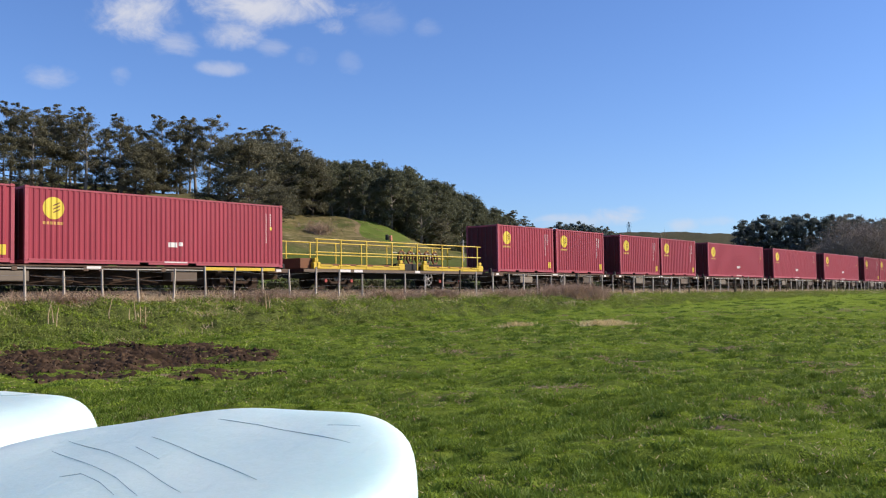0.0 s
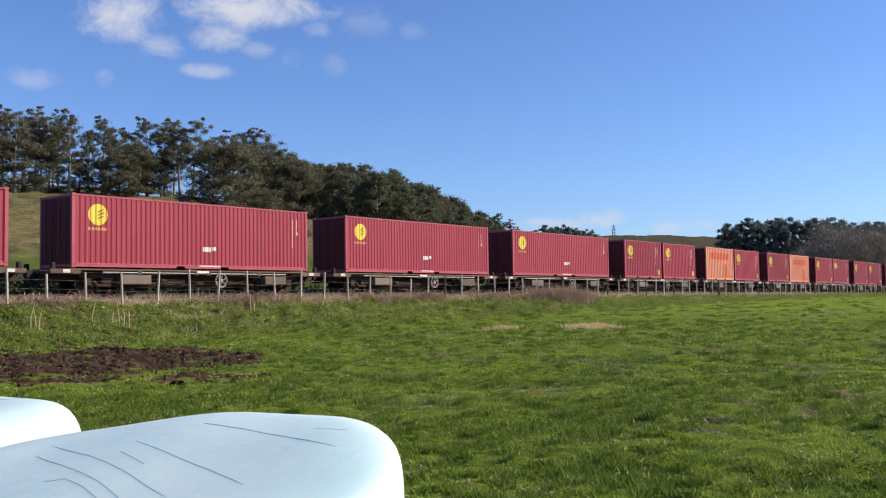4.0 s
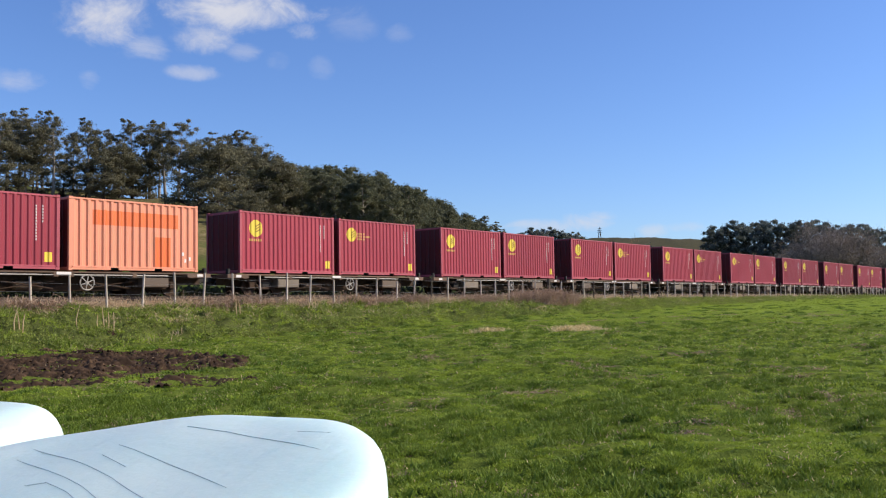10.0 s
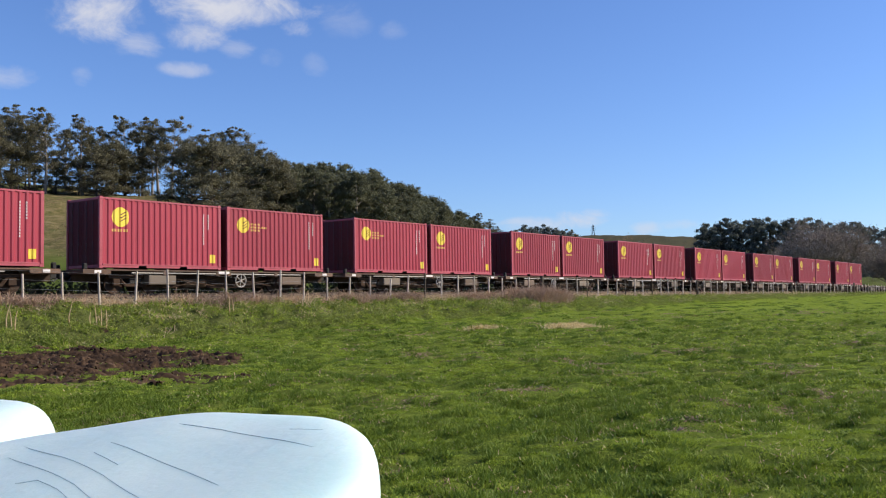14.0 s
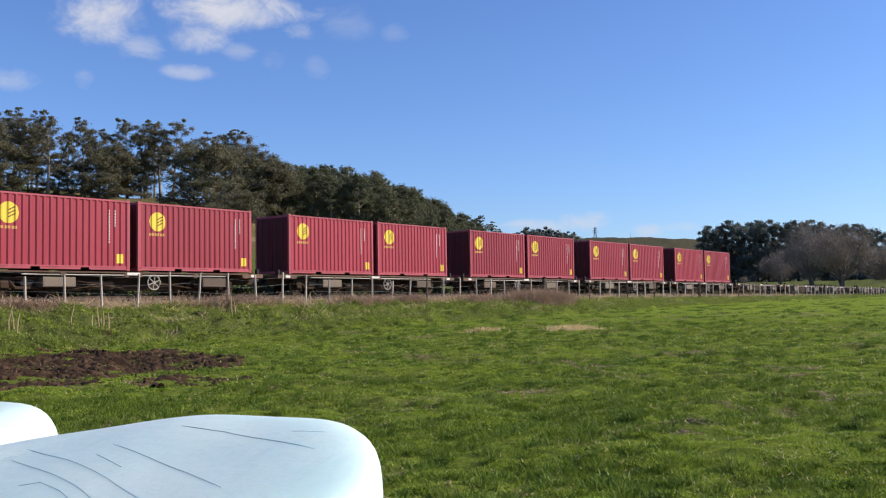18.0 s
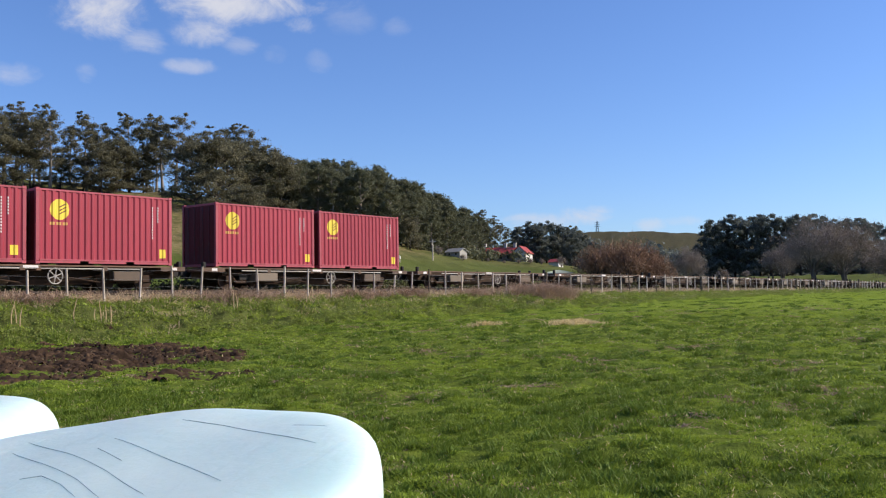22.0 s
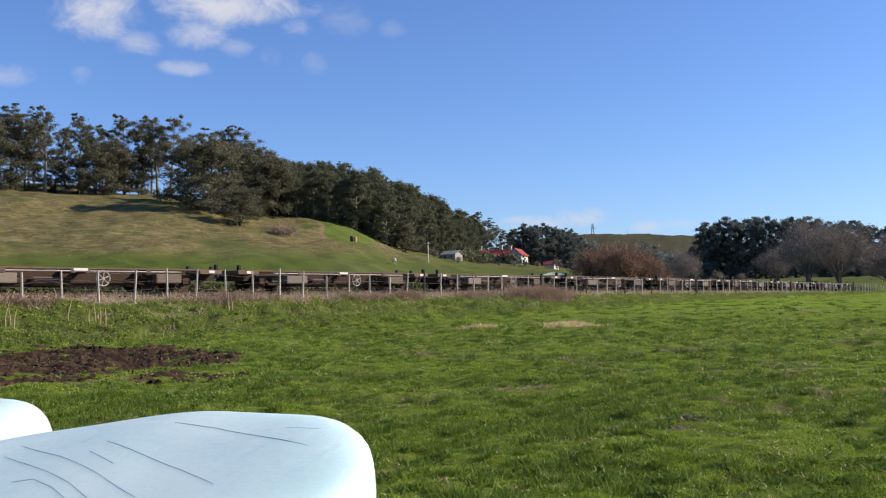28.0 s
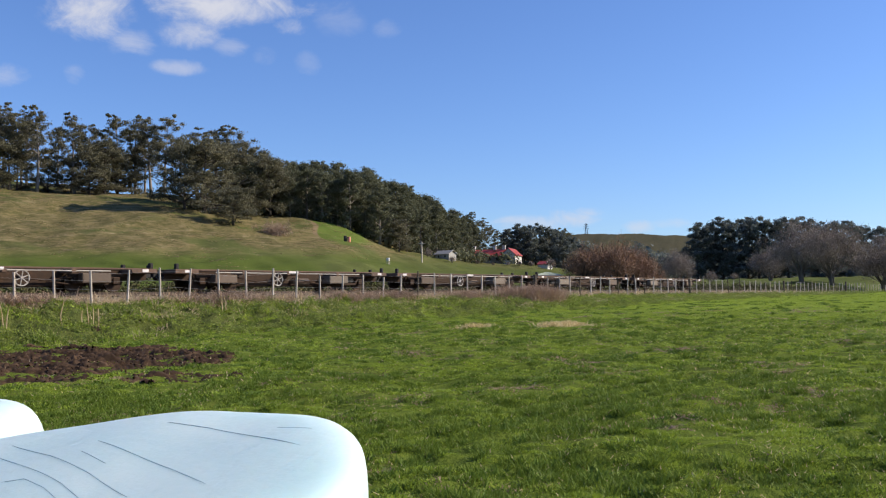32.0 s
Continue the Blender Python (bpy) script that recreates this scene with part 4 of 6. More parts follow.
def build_train():
    # end panels and doors take the maroon with shade in its colour
    red = container(6.058, M_MAROON, M_MAROON_SHADED, M_MAROON_RAIL, M_MAROON_ROOF, "below")
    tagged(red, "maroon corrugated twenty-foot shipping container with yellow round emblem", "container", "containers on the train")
    wide = container(6.058, M_MAROON, M_MAROON_SHADED, M_MAROON_RAIL, M_MAROON_ROOF, "side")
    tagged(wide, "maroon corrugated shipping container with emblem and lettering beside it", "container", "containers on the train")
    orange = container(6.058, M_ORANGE, M_MAROON_SHADED, M_ORANGE, M_ORANGE, "orange")
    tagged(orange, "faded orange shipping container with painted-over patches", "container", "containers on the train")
    forty = container(12.192, M_MAROON, M_MAROON_SHADED, M_MAROON_RAIL, M_MAROON_ROOF, "below")
    tagged(forty, "long maroon forty-foot shipping container with yellow emblem", "container", "containers on the train")
    used = set()

    def put(model, off, h):
        ob = model if model not in used else copy_thing(model, pose(0, 0, 0))
        used.add(model)
        KEYED.append((ob, off, h))
        return ob

    wagon, turned = skeleton_wagon(), skeleton_wagon(flip=-1)
    tagged(turned, "grimy steel skeletal container wagon, turned end for end", "rail wagon", "wagons of the train")
    tagged(wagon, "grimy steel skeletal container wagon with white brake wheel", "rail wagon", "wagons of the train")
    half = 3.2022
    loads = {-4: "rr", -3: "rr", -2: "l", -1: "l", 0: "l", 1: "rr", 2: "or", 3: "ro", 4: "rs", 5: "rr", 6: "rs", 7: "rs", 8: "sr"}
    for n in range(-4, 26):
        c = n * PITCH + MID
        w = put(turned if n in (6, 9, 12, 22, 23) else wagon, c, 0.0)
        if n > 14:
            tagged(w, "empty grimy steel skeletal container wagon with white brake wheel")
        kind = loads.get(n, "rr" if n < 15 else "")
        if kind == "l":
            put(forty, c, DECK)
        else:
            for k, x in zip(kind, (-half, half)):
                put({"r": red, "s": wide, "o": orange}[k], c + x, DECK)
    works = rail_wagon()
    tagged(works, "yellow-railed flat works wagon with rusty plates and steel hoops", "rail wagon", "wagons of the train")
    KEYED.append((works, -5 * PITCH + MID, 0.0))
    front = skeleton_wagon(19.6, 1, False)
    part("side_beam", Build().box(5.1, 8.95, -1.24, -1.205, DECK - 0.17, DECK - 0.03, 0.008).mesh("side_beam", M_YSTEEL), front, "orange-yellow side beam")
    tagged(front, "long grimy steel container wagon", "rail wagon", "wagons of the train")
    KEYED.append((front, -5 * PITCH - 1.15 - 10.25, 0.0))
    put(forty, -85.6 - 2.37 + 6.096, DECK)
    put(red, -85.6 - 2.72 - 3.029, DECK)


build_train()


# ---- wrapped bales ----
def crease(x, y):
    return 0.006 * math.sin(5 * x + 3 * y) + 0.004 * math.sin(11 * y - 4 * x)


def bale_skin(r, h, power, lean, a, s):
    """Point on a bale standing on end: angle a, s from -1 (base) to 1 (top); lean is the slope of its slumped top."""
    q = r * max(0.0, 1 - abs(s) ** power) ** (1 / power)
    q *= 1 + 0.006 * math.sin(2 * a + 1.0) + 0.005 * math.sin(3 * a + 2 * s) + 0.0025 * math.sin(7 * a - 3 * s) + 0.0012 * math.sin(17 * a + 6 * s)
    x, y = q * math.cos(a), q * math.sin(a)
    return Vector((x, y, (h + lean[0] * x + lean[1] * y) * (1 + s) / 2 + crease(x, y) * (s > 0)))


def bale(r, h, power=6.1, lean=(0.0, 0.0), lines=()):
    """A film-wrapped round bale standing on end, with shadow-coloured lines along its film bands."""
    top = new("silage_bale")
    n = 120
    k = 40
    ss = [-math.cos(math.pi * i / k) for i in range(1, k)]
    ss = sorted({math.copysign(1 - (1 - abs(q)) ** 1.7, q) for q in ss})
    b = Build()
    rows = []
    for q in ss:
        rows.append(len(b.v))
        b.v += [tuple(bale_skin(r, h, power, lean, 2 * math.pi * j / n, q)) for j in range(n)]
    for i in range(len(rows) - 1):
        b.f += [(rows[i] + j, rows[i] + (j + 1) % n, rows[i + 1] + (j + 1) % n, rows[i + 1] + j) for j in range(n)]
    # rings that close the top and the base
    for row, sign in ((rows[-1], 1), (rows[0], -1)):
        prev = list(range(row, row + n))
        for t in (0.85, 0.65, 0.4, 0.15):
            cur = []
            for j in range(n):
                p = b.v[row + j]
                x, y = p[0] * t, p[1] * t
                up = h - 0.002 + lean[0] * x + lean[1] * y + crease(x, y) + 0.006 * (1 - t) if sign > 0 else 0.0
                cur.append(len(b.v))
                b.v.append((x, y, up))
            b.f += [(prev[j], prev[(j + 1) % n], cur[(j + 1) % n], cur[j])[::sign] for j in range(n)]
            prev = cur
        b.f.append(tuple(prev)[::sign])
    part("wrapped_body", b.mesh("wrapped_body", M_FILM, True), top)
    # overlap shadows drawn as thin coloured tubes on the film
    for line in lines:
        e = Build()
        pts = []
        for i in range(16):
            w = 3 * i / 15.001
            k = int(w)
            w -= k
            x, y = (line[k][j] * (1 - w) + line[k + 1][j] * w for j in (0, 1))
            q = min(0.995, math.hypot(x, y) / r)
            z = (h + lean[0] * x + lean[1] * y) * (1 + (1 - q ** power) ** (1 / power)) / 2 + crease(x, y) + 0.006 * max(0.0, 1 - q / 0.76) - 0.0005
            pts.append((x, y, z))
        e.tube(pts, [0.0011 * min(1.0, 5 * math.sin(math.pi * (0.03 + 0.94 * i / 15))) for i in range(16)], 5, False)
        part("film_edge", e.mesh("film_edge", M_FILM_LINE), top, "thin line coloured as the shadow of an overlapping film band")
    return top


big_bale = bale(0.7, 1.223, 20.0, (0.141, 0.022), (((0.406, 0.237), (0.420, 0.060), (0.392, -0.180), (0.380, -0.357)),
                                    ((0.067, 0.495), (0.038, 0.234), (0.000, -0.011), (-0.049, -0.238)),
                                    ((-0.015, 0.430), (-0.052, 0.147), (-0.072, -0.000), (-0.109, -0.151)),
                                    ((0.179, 0.238), (0.149, 0.022), (0.120, -0.173), (0.080, -0.354)),
                                    ((-0.138, 0.153), (-0.101, 0.117), (-0.111, 0.008), (-0.136, -0.097)),
                                    ((0.482, -0.159), (0.491, -0.195), (0.499, -0.232), (0.507, -0.268)),
                                    ((0.097, 0.190), (0.085, 0.129), (0.074, 0.072), (0.066, 0.027))))
tagged(big_bale, "round silage bale wrapped in pale aqua plastic film", "bale", "wrapped bales")
big_bale.matrix_basis = pose(1.327, 2.119, 0)
rear_bale = bale(0.617, 1.301, 7.4, (0.0, 0.0), (((-0.3, 0.2), (-0.1, 0.1), (0.2, 0.0), (0.4, -0.1)),))
rear_bale.matrix_basis = pose(1.34, 3.57, 0, 0, 0, 0)
tagged(rear_bale, "pale aqua film-wrapped silage bale behind another", "bale", "wrapped bales")


# ---- fence along the line ----
FENCE_V = 29.5


def build_fence():
    fence = new("railway_fence")
    tagged(fence, "weathered timber post and wire fence on the railway bank", "fence")
    meshes = []
    for k in range(5):
        r = random.Random(k)
        b = Build().tube([(0, 0, -0.5), (0.005, 0, 0.3), (r.uniform(-0.01, 0.01), 0, 0.98)], [0.046, 0.042, 0.038], 7)
        meshes.append(b.mesh("post", M_POST if k < 4 else M_POST_DARK))
    thick = Build().tube([(0, 0, -0.5), (0, 0, 1.08)], [0.11, 0.1], 8).mesh("strainer_post", M_POST_DARK)
    u, k = -6.0, 0
    r = random.Random(5)
    while u < 190:
        z = gz(u, FENCE_V)
        big = k % 17 == 5 and u > 34
        part("strainer_post" if big else "post", thick if big else meshes[r.randrange(5) if u > 36 else r.randrange(4)], fence,
             m=pose(u, FENCE_V + r.uniform(-0.03, 0.03), z + 0.28 + r.uniform(-0.05, 0.05), r.uniform(-2, 2), r.uniform(-3, 4), 0))
        u += 1.36 * r.uniform(0.93, 1.07)
        k += 1
    for h in (0.45, 0.75, 1.05):
        us = np.arange(-8, 192, 2.72)
        b = Build().tube([(q, FENCE_V - 0.05, gz(q, FENCE_V) + 0.28 + h - 0.14) for q in us], 0.004, 4, False)
        part("wire", b.mesh("wire", M_WIRE), fence)


build_fence()


# ---- trees ----
def leaf_cloud(rnd, centres, radii, per, size, squash=0.6):
    """Many small leaf cards on the outside of rounded clumps, each turned roughly outwards."""
    C = np.repeat(np.asarray(centres), per, 0)
    R = np.repeat(np.asarray(radii), per)
    n = len(C)
    d = rnd.normal(size=(n, 3))
    d /= np.linalg.norm(d, axis=1)[:, None]
    reach = rnd.uniform(0.12, 1.0, n) ** 0.5 * (1 + 0.3 * rnd.normal(size=n))
    P = C + d * (R * reach)[:, None] * np.array([1, 1, squash])
    face = d * np.array([1, 1, 1 / squash])
    face = face / np.linalg.norm(face, axis=1)[:, None] + 0.6 * rnd.normal(size=(n, 3))
    a = np.cross(face, rnd.normal(size=(n, 3)))
    a /= np.linalg.norm(a, axis=1)[:, None]
    b = np.cross(face, a)
    b /= np.linalg.norm(b, axis=1)[:, None]
    s = size * rnd.uniform(0.6, 1.5, n)[:, None]
    v = np.stack([P - a * s - b * s * 0.45, P + a * s * 0.2 - b * s * 0.6, P + a * s + b * s * 0.3, P - a * s * 0.1 + b * s * 0.6], 1).reshape(-1, 3)
    return v, np.arange(4 * n).reshape(-1, 4)


def gum_tree(name, seed, height, spread, bare, leaf, bark, limbs=13, lumps=5, per=30, size=0.36, lean=0.0, shape=0.7, lump=(0.13, 0.26), squash=0.6, spires=0, rise=(0.25, 0.8)):
    """A eucalypt: tapered, forking trunk, rising limbs and an open, lumpy crown."""
    rnd = np.random.RandomState(seed)
    top = new(name)
    wood = Build()
    ts = np.linspace(0, 1, 8)
    bend = rnd.uniform(-1, 1, 2) * height * 0.05
    sway = rnd.uniform(-1, 1, 2) * 0.25
    pts = np.array([(bend[0] * t * t + lean * t * height + sway[0] * math.sin(5 * t), bend[1] * t * t + sway[1] * math.sin(4 * t), height * 0.92 * t - 0.4) for t in ts])
    r0 = height * 0.017 + 0.08
    wood.tube([tuple(p) for p in pts], [r0 * (1.2 - 1.12 * t ** 0.8) for t in ts], 7)
    cen, rad = [], []
    for k in range(limbs):
        t = bare + (0.97 - bare) * (k + rnd.uniform(0, 0.9)) / limbs
        base = np.array([np.interp(t, ts, pts[:, i]) for i in range(3)])
        ang = k * 2.4 + rnd.uniform(-0.6, 0.6)
        w = (t - bare) / (1 - bare)
        reach = spread * (0.35 + 0.75 * math.sin(math.pi * min(1.0, 0.12 + 0.8 * w ** shape))) * rnd.uniform(0.55, 1.15)
        tip = base + np.array([math.cos(ang) * reach, math.sin(ang) * reach, reach * rnd.uniform(*rise)])
        tip[2] = min(tip[2], height * 1.0)
        mid = base * 0.5 + tip * 0.5 + np.array([0, 0, -0.08 * reach])
        wood.tube([tuple(base), tuple(mid), tuple(tip)], [r0 * 0.5 * (1.12 - t), r0 * 0.3 * (1.12 - t) + 0.03, 0.03], 5)
        for j in range(lumps):
            f = rnd.uniform(0.5, 1.08)
            p = base + (tip - base) * f + rnd.normal(size=3) * spread * np.array([0.13, 0.13, 0.07])
            cen.append(p)
            rad.append(spread * rnd.uniform(*lump))
            if j % 2 == 0:
                wood.tube([tuple(mid), tuple(p)], [0.07, 0.02], 4)
    for j in range(5):
        cen.append(pts[-1] + rnd.normal(size=3) * spread * np.array([0.16, 0.16, 0.08]) + np.array([0, 0, height * 0.04]))
        rad.append(spread * rnd.uniform(0.12, 0.24))
    for j in range(spires):
        a = rnd.uniform(0, 6.28)
        foot = pts[-2] + np.array([math.cos(a), math.sin(a), 0]) * spread * 0.2
        tip = foot + np.array([math.cos(a) * spread * 0.25, math.sin(a) * spread * 0.25, height * rnd.uniform(0.18, 0.26)])
        wood.tube([tuple(pts[-2]), tuple(foot), tuple(tip)], [0.12, 0.08, 0.03], 4)
        for q in range(4):
            cen.append(tip + rnd.normal(size=3) * spread * np.array([0.1, 0.1, 0.03]))
            rad.append(spread * rnd.uniform(0.07, 0.14))
    part("trunk", wood.mesh("trunk", bark, True), top)
    v, f = leaf_cloud(rnd, cen, rad, per, size, squash)
    part("crown", mesh_np("crown", v, f, leaf), top)
    return top


def bush_tree(name, seed, height, spread, leaf, bark, stems=14, twigs=2600, size=0.3, low=0.25, fork=0.0, fine=0.16):
    """A leafless winter tree: forking stems that end in a haze of fine twigs."""
    rnd = np.random.RandomState(seed)
    top = new(name)
    wood = Build()
    cen, rad = [], []
    for k in range(stems):
        a = k * 2.399 + rnd.uniform(-0.3, 0.3)
        out = spread * math.sqrt((k + 0.5) / stems) * rnd.uniform(0.85, 1.05)
        tip = np.array([math.cos(a) * out, math.sin(a) * out, height * (1.0 - 0.5 * (out / spread) ** 2.2) * rnd.uniform(0.85, 1.0)])
        mid = tip * np.array([0.4, 0.4, 0.5])
        root = np.array([rnd.uniform(-0.3, 0.3), rnd.uniform(-0.3, 0.3), -0.3])
        if fork:
            stem = np.array([(k % 3 - 1) * 0.5, (k % 2) * 0.4, height * fork])
            mid = stem + (tip - stem) * np.array([0.55, 0.55, 0.45])
            wood.tube([tuple(root), tuple(stem), tuple(mid), tuple(tip)], [0.05 + height * 0.018, 0.03 + height * 0.01, 0.06, 0.015], 6)
        else:
            wood.tube([tuple(root), tuple(root * 0.6 + mid * 0.4 + np.array([0, 0, 0.2])), tuple(mid), tuple(tip)], [0.1 + height * 0.012, 0.09 + height * 0.006, 0.08, 0.02], 5)
        for j in range(6):
            w = rnd.uniform(0.15, 1.0)
            b = mid + (tip - mid) * w * 0.8
            e = b + rnd.normal(size=3) * spread * 0.17 + np.array([0, 0, height * 0.08])
            wood.tube([tuple(b), tuple((b + e) / 2 + rnd.normal(size=3) * 0.1), tuple(e)], [0.05, 0.035, 0.012], 4)
            cen.append(e)
            rad.append(spread * rnd.uniform(0.14, 0.26))
        for j in range(3):
            cen.append(tip * rnd.uniform(low + 0.2, 0.9) + rnd.normal(size=3) * spread * 0.12)
            rad.append(spread * rnd.uniform(0.14, 0.24))
    part("trunk", wood.mesh("trunk", bark, True), top)
    idx = rnd.randint(0, len(cen), twigs)
    n = twigs
    d = rnd.normal(size=(n, 3))
    d /= np.linalg.norm(d, axis=1)[:, None]
    P = np.array(cen)[idx] + d * (np.array(rad)[idx] * rnd.uniform(0.1, 1, n) ** 0.5)[:, None]
    P[:, 2] = np.maximum(P[:, 2], 0.1)
    dirn = d * 0.7 + rnd.normal(size=(n, 3)) * 0.5 + np.array([0, 0, 0.5])
    dirn /= np.linalg.norm(dirn, axis=1)[:, None]
    side = np.cross(dirn, rnd.normal(size=(n, 3)))
    side /= np.linalg.norm(side, axis=1)[:, None]
    ln, w = size * rnd.uniform(1.5, 4.0, n)[:, None], size * fine
    v = np.stack([P - side * w, P + side * w, P + dirn * ln], 1).reshape(-1, 3)
    part("crown", mesh_np("crown", v, np.arange(3 * n).reshape(-1, 3), leaf), top)
    return top


USED = set()


def plant(model, azim, r, scale, turn, sink=0.3, label="", lift=None):
    u, v = out_at(azim, r)
    m = pose(u, v, gz(u, v) - sink, 0, 0, turn)
    if model in USED:
        ob = copy_thing(model, m)
    else:
        ob = model
        ob.matrix_basis = m
        USED.add(model)
    ob.scale = (scale, scale, scale * (lift or 1.0))
    if label:
        tagged(ob, label)
    return ob


def build_trees():
    tall = [gum_tree("gum_tree", 20 + k, 25, 5.6, (0.3, 0.34, 0.26, 0.4)[k], M_GUM, M_BARK, 17, 7, 78, 0.17, lump=(0.14, 0.26), squash=0.6, lean=(-0.04, 0.03, 0.0, 0.05)[k], spires=(2, 3, 1, 2)[k], rise=(0.3, 0.95)) for k in range(4)]
    for m in tall:
        tagged(m, "tall dark gum tree with open crown on the hill crest", "tree", "gum trees on the hill")
    broad = [gum_tree("spreading_tree", 60 + k, 17, 7.0, 0.1, M_GUM, M_BARK_DARK, 28, 8, 70, 0.17, shape=0.5, lump=(0.12, 0.23), squash=0.6, rise=(-0.12, 0.6)) for k in range(3)]
    for m in broad:
        tagged(m, "broad dark spreading tree on the grassy hillside", "tree", "spreading trees")
    dense = [gum_tree("forest_tree", 40 + k, 21, 5.0, 0.08, M_FOREST, M_BARK, 22, 6, 80, 0.2, shape=0.6, lump=(0.16, 0.29), squash=0.75) for k in range(5)]
    for m in dense:
        tagged(m, "dark green eucalypt in dense hillside forest", "tree", "forest trees")
    pines = [gum_tree("cypress_tree", 80 + k, 20, 5.0, 0.05, M_PINE, M_BARK_DARK, 30, 6, 75, 0.22, shape=0.35, lump=(0.14, 0.26), squash=0.65) for k in range(3)]
    for m in pines:
        tagged(m, "tall dark cypress with dense layered foliage", "tree", "cypress trees")
    bare = [bush_tree("bare_tree", 100 + k, 13, 6.6, M_TWIG, M_BARK_GREY, 21, 15000, 0.26, 0.4, 0.16, 0.09) for k in range(2)]
    for m in bare:
        tagged(m, "leafless brown winter tree beside the railway line", "tree", "bare trees")
    wil = [bush_tree("willow", 120 + k, 6.2, 5.2, M_WILLOW, M_BARK_DARK, 20, 6000, 0.26, 0.05) for k in range(2)]
    for m in wil:
        tagged(m, "low orange-brown leafless willow thicket", "willow", "willows")
    # gums on the crest
    for i, (a, r, s) in enumerate(((-28.2, 285, 1.05), (-27.1, 278, 1.05), (-26.0, 272, 1.02), (-24.9, 284, 1.06), (-24.0, 292, 0.98), (-23.2, 276, 1.06), (-22.1, 300, 0.82),
                                   (-21.2, 283, 1.03), (-20.5, 290, 0.86), (-18.9, 282, 0.98), (-17.9, 287, 0.98), (-17.0, 284, 1.0), (-16.3, 280, 0.98), (-26.6, 300, 1.0), (-15.3, 300, 0.9), (-24.6, 278, 0.9), (-25.5, 295, 1.0), (-23.7, 300, 0.9), (-19.9, 300, 0.8), (-17.4, 296, 0.9), (-14.4, 290, 0.95), (-13.2, 285, 1.0), (-12.2, 280, 1.0))):
        plant(tall[i % 4], a, r - (17 if a < -15.8 else 0), s * (0.83 if a < -20.8 else 0.88 if a < -15.8 else 0.95), i * 77)
    for i, (a, r, s) in enumerate(((-20.4, 268, 0.72), (-19.6, 272, 0.85), (-22.6, 281, 0.6), (-25.6, 270, 0.8), (-27.4, 266, 0.85), (-18.9, 276, 0.7), (-18.1, 280, 0.66), (-19.9, 280, 0.75), (-24.2, 274, 0.7), (-21.4, 284, 0.55))):
        plant(broad[i % 3], a, r - 12, s * 1.05, i * 50 + 20)
    # spreading trees in front of the forest
    for i, (a, r, s) in enumerate(((-15.1, 216, 0.95), (-14.0, 214, 1.02), (-12.3, 204, 0.78), (-13.3, 228, 1.05), (-10.15, 234, 0.95), (-2.35, 236, 0.5), (-11.7, 246, 1.1))):
        plant(broad[i % 3], a, r, s, i * 61, lift=0.68 if a == -12.3 else 1.0)
    r = random.Random(9)
    n = 0
    for row in range(8):
        a = -12.0 + row * 0.2
        while a < 1.3 + row * 0.15:
            edge = 238 + 82 * float(step(-3.5, 5, a))
            rr = edge + row * (11 if a < -2 else 8) + r.uniform(-4, 4)
            size = float(np.interp(a, (-12, -8, -5, -1, 2, 5), (0.84, 0.97, 1.12, 1.0, 0.72, 0.52))) * r.uniform(0.84, 1.14) * (0.74 + 0.035 * row) * (1 - 0.14 * math.exp(-((a + 5.8) / 3.0) ** 2) * (row < 6))
            plant(dense[n % 5], a, rr, size, r.uniform(0, 360))
            n += 1
            a += r.uniform(0.6, 1.05)
    # dark cypresses about the farmhouse and across the valley
    for i, (a, rr, s) in enumerate(((4.3, 366, 0.7), (4.9, 360, 0.8), (9.0, 366, 0.62), (5.7, 348, 0.7), (7.7, 350, 0.72), (5.3, 352, 0.78), (6.0, 362, 0.85), (6.7, 356, 0.83), (7.4, 365, 0.8), (8.1, 358, 0.7), (8.7, 362, 0.6), (9.2, 350, 0.5), (2.2, 352, 0.7), (1.2, 338, 0.8), (0.2, 332, 0.9), (-0.9, 318, 0.9),
                                    (15.6, 392, 1.24), (16.3, 402, 1.22), (17.0, 396, 1.34), (17.7, 392, 1.24), (18.4, 405, 1.40), (19.0, 396, 1.32), (19.8, 402, 1.24), (20.6, 396, 1.28), (21.4, 402, 1.28),
                                    (22.2, 396, 1.22), (23.0, 402, 1.22), (23.8, 396, 1.16), (24.6, 402, 1.10), (25.5, 396, 1.05), (26.4, 405, 1.00), (14.8, 400, 0.7))):
        plant(pines[i % 3], a, rr, s, i * 47, label="dark cypress in a shelter belt across the valley" if a > 14 else "")
    for i, (a, rr, s) in enumerate(((4.4, 385, 0.6), (3.2, 378, 0.62), (7.2, 392, 0.72), (7.9, 390, 0.75), (2.6, 366, 0.68), (1.9, 360, 0.75), (3.7, 372, 0.55))):
        plant(tall[i % 4], a, rr, s, i * 31, label="thin gum tree behind the farmhouse")
    for i, (a, rr, s) in enumerate(((21.3, 208, 1.2), (22.9, 212, 1.25), (25.6, 226, 1.2), (19.6, 262, 0.9), (27.4, 220, 1.2))):
        plant(bare[i % 2], a, rr, s, i * 40, lift=0.85)
    for i, (a, rr, s) in enumerate(((8.9, 186, 0.84), (9.8, 192, 1.05), (10.8, 188, 1.12), (11.7, 194, 1.05), (12.5, 190, 0.8))):
        plant(wil[i % 2], a, rr, s, i * 40, lift=1.16)
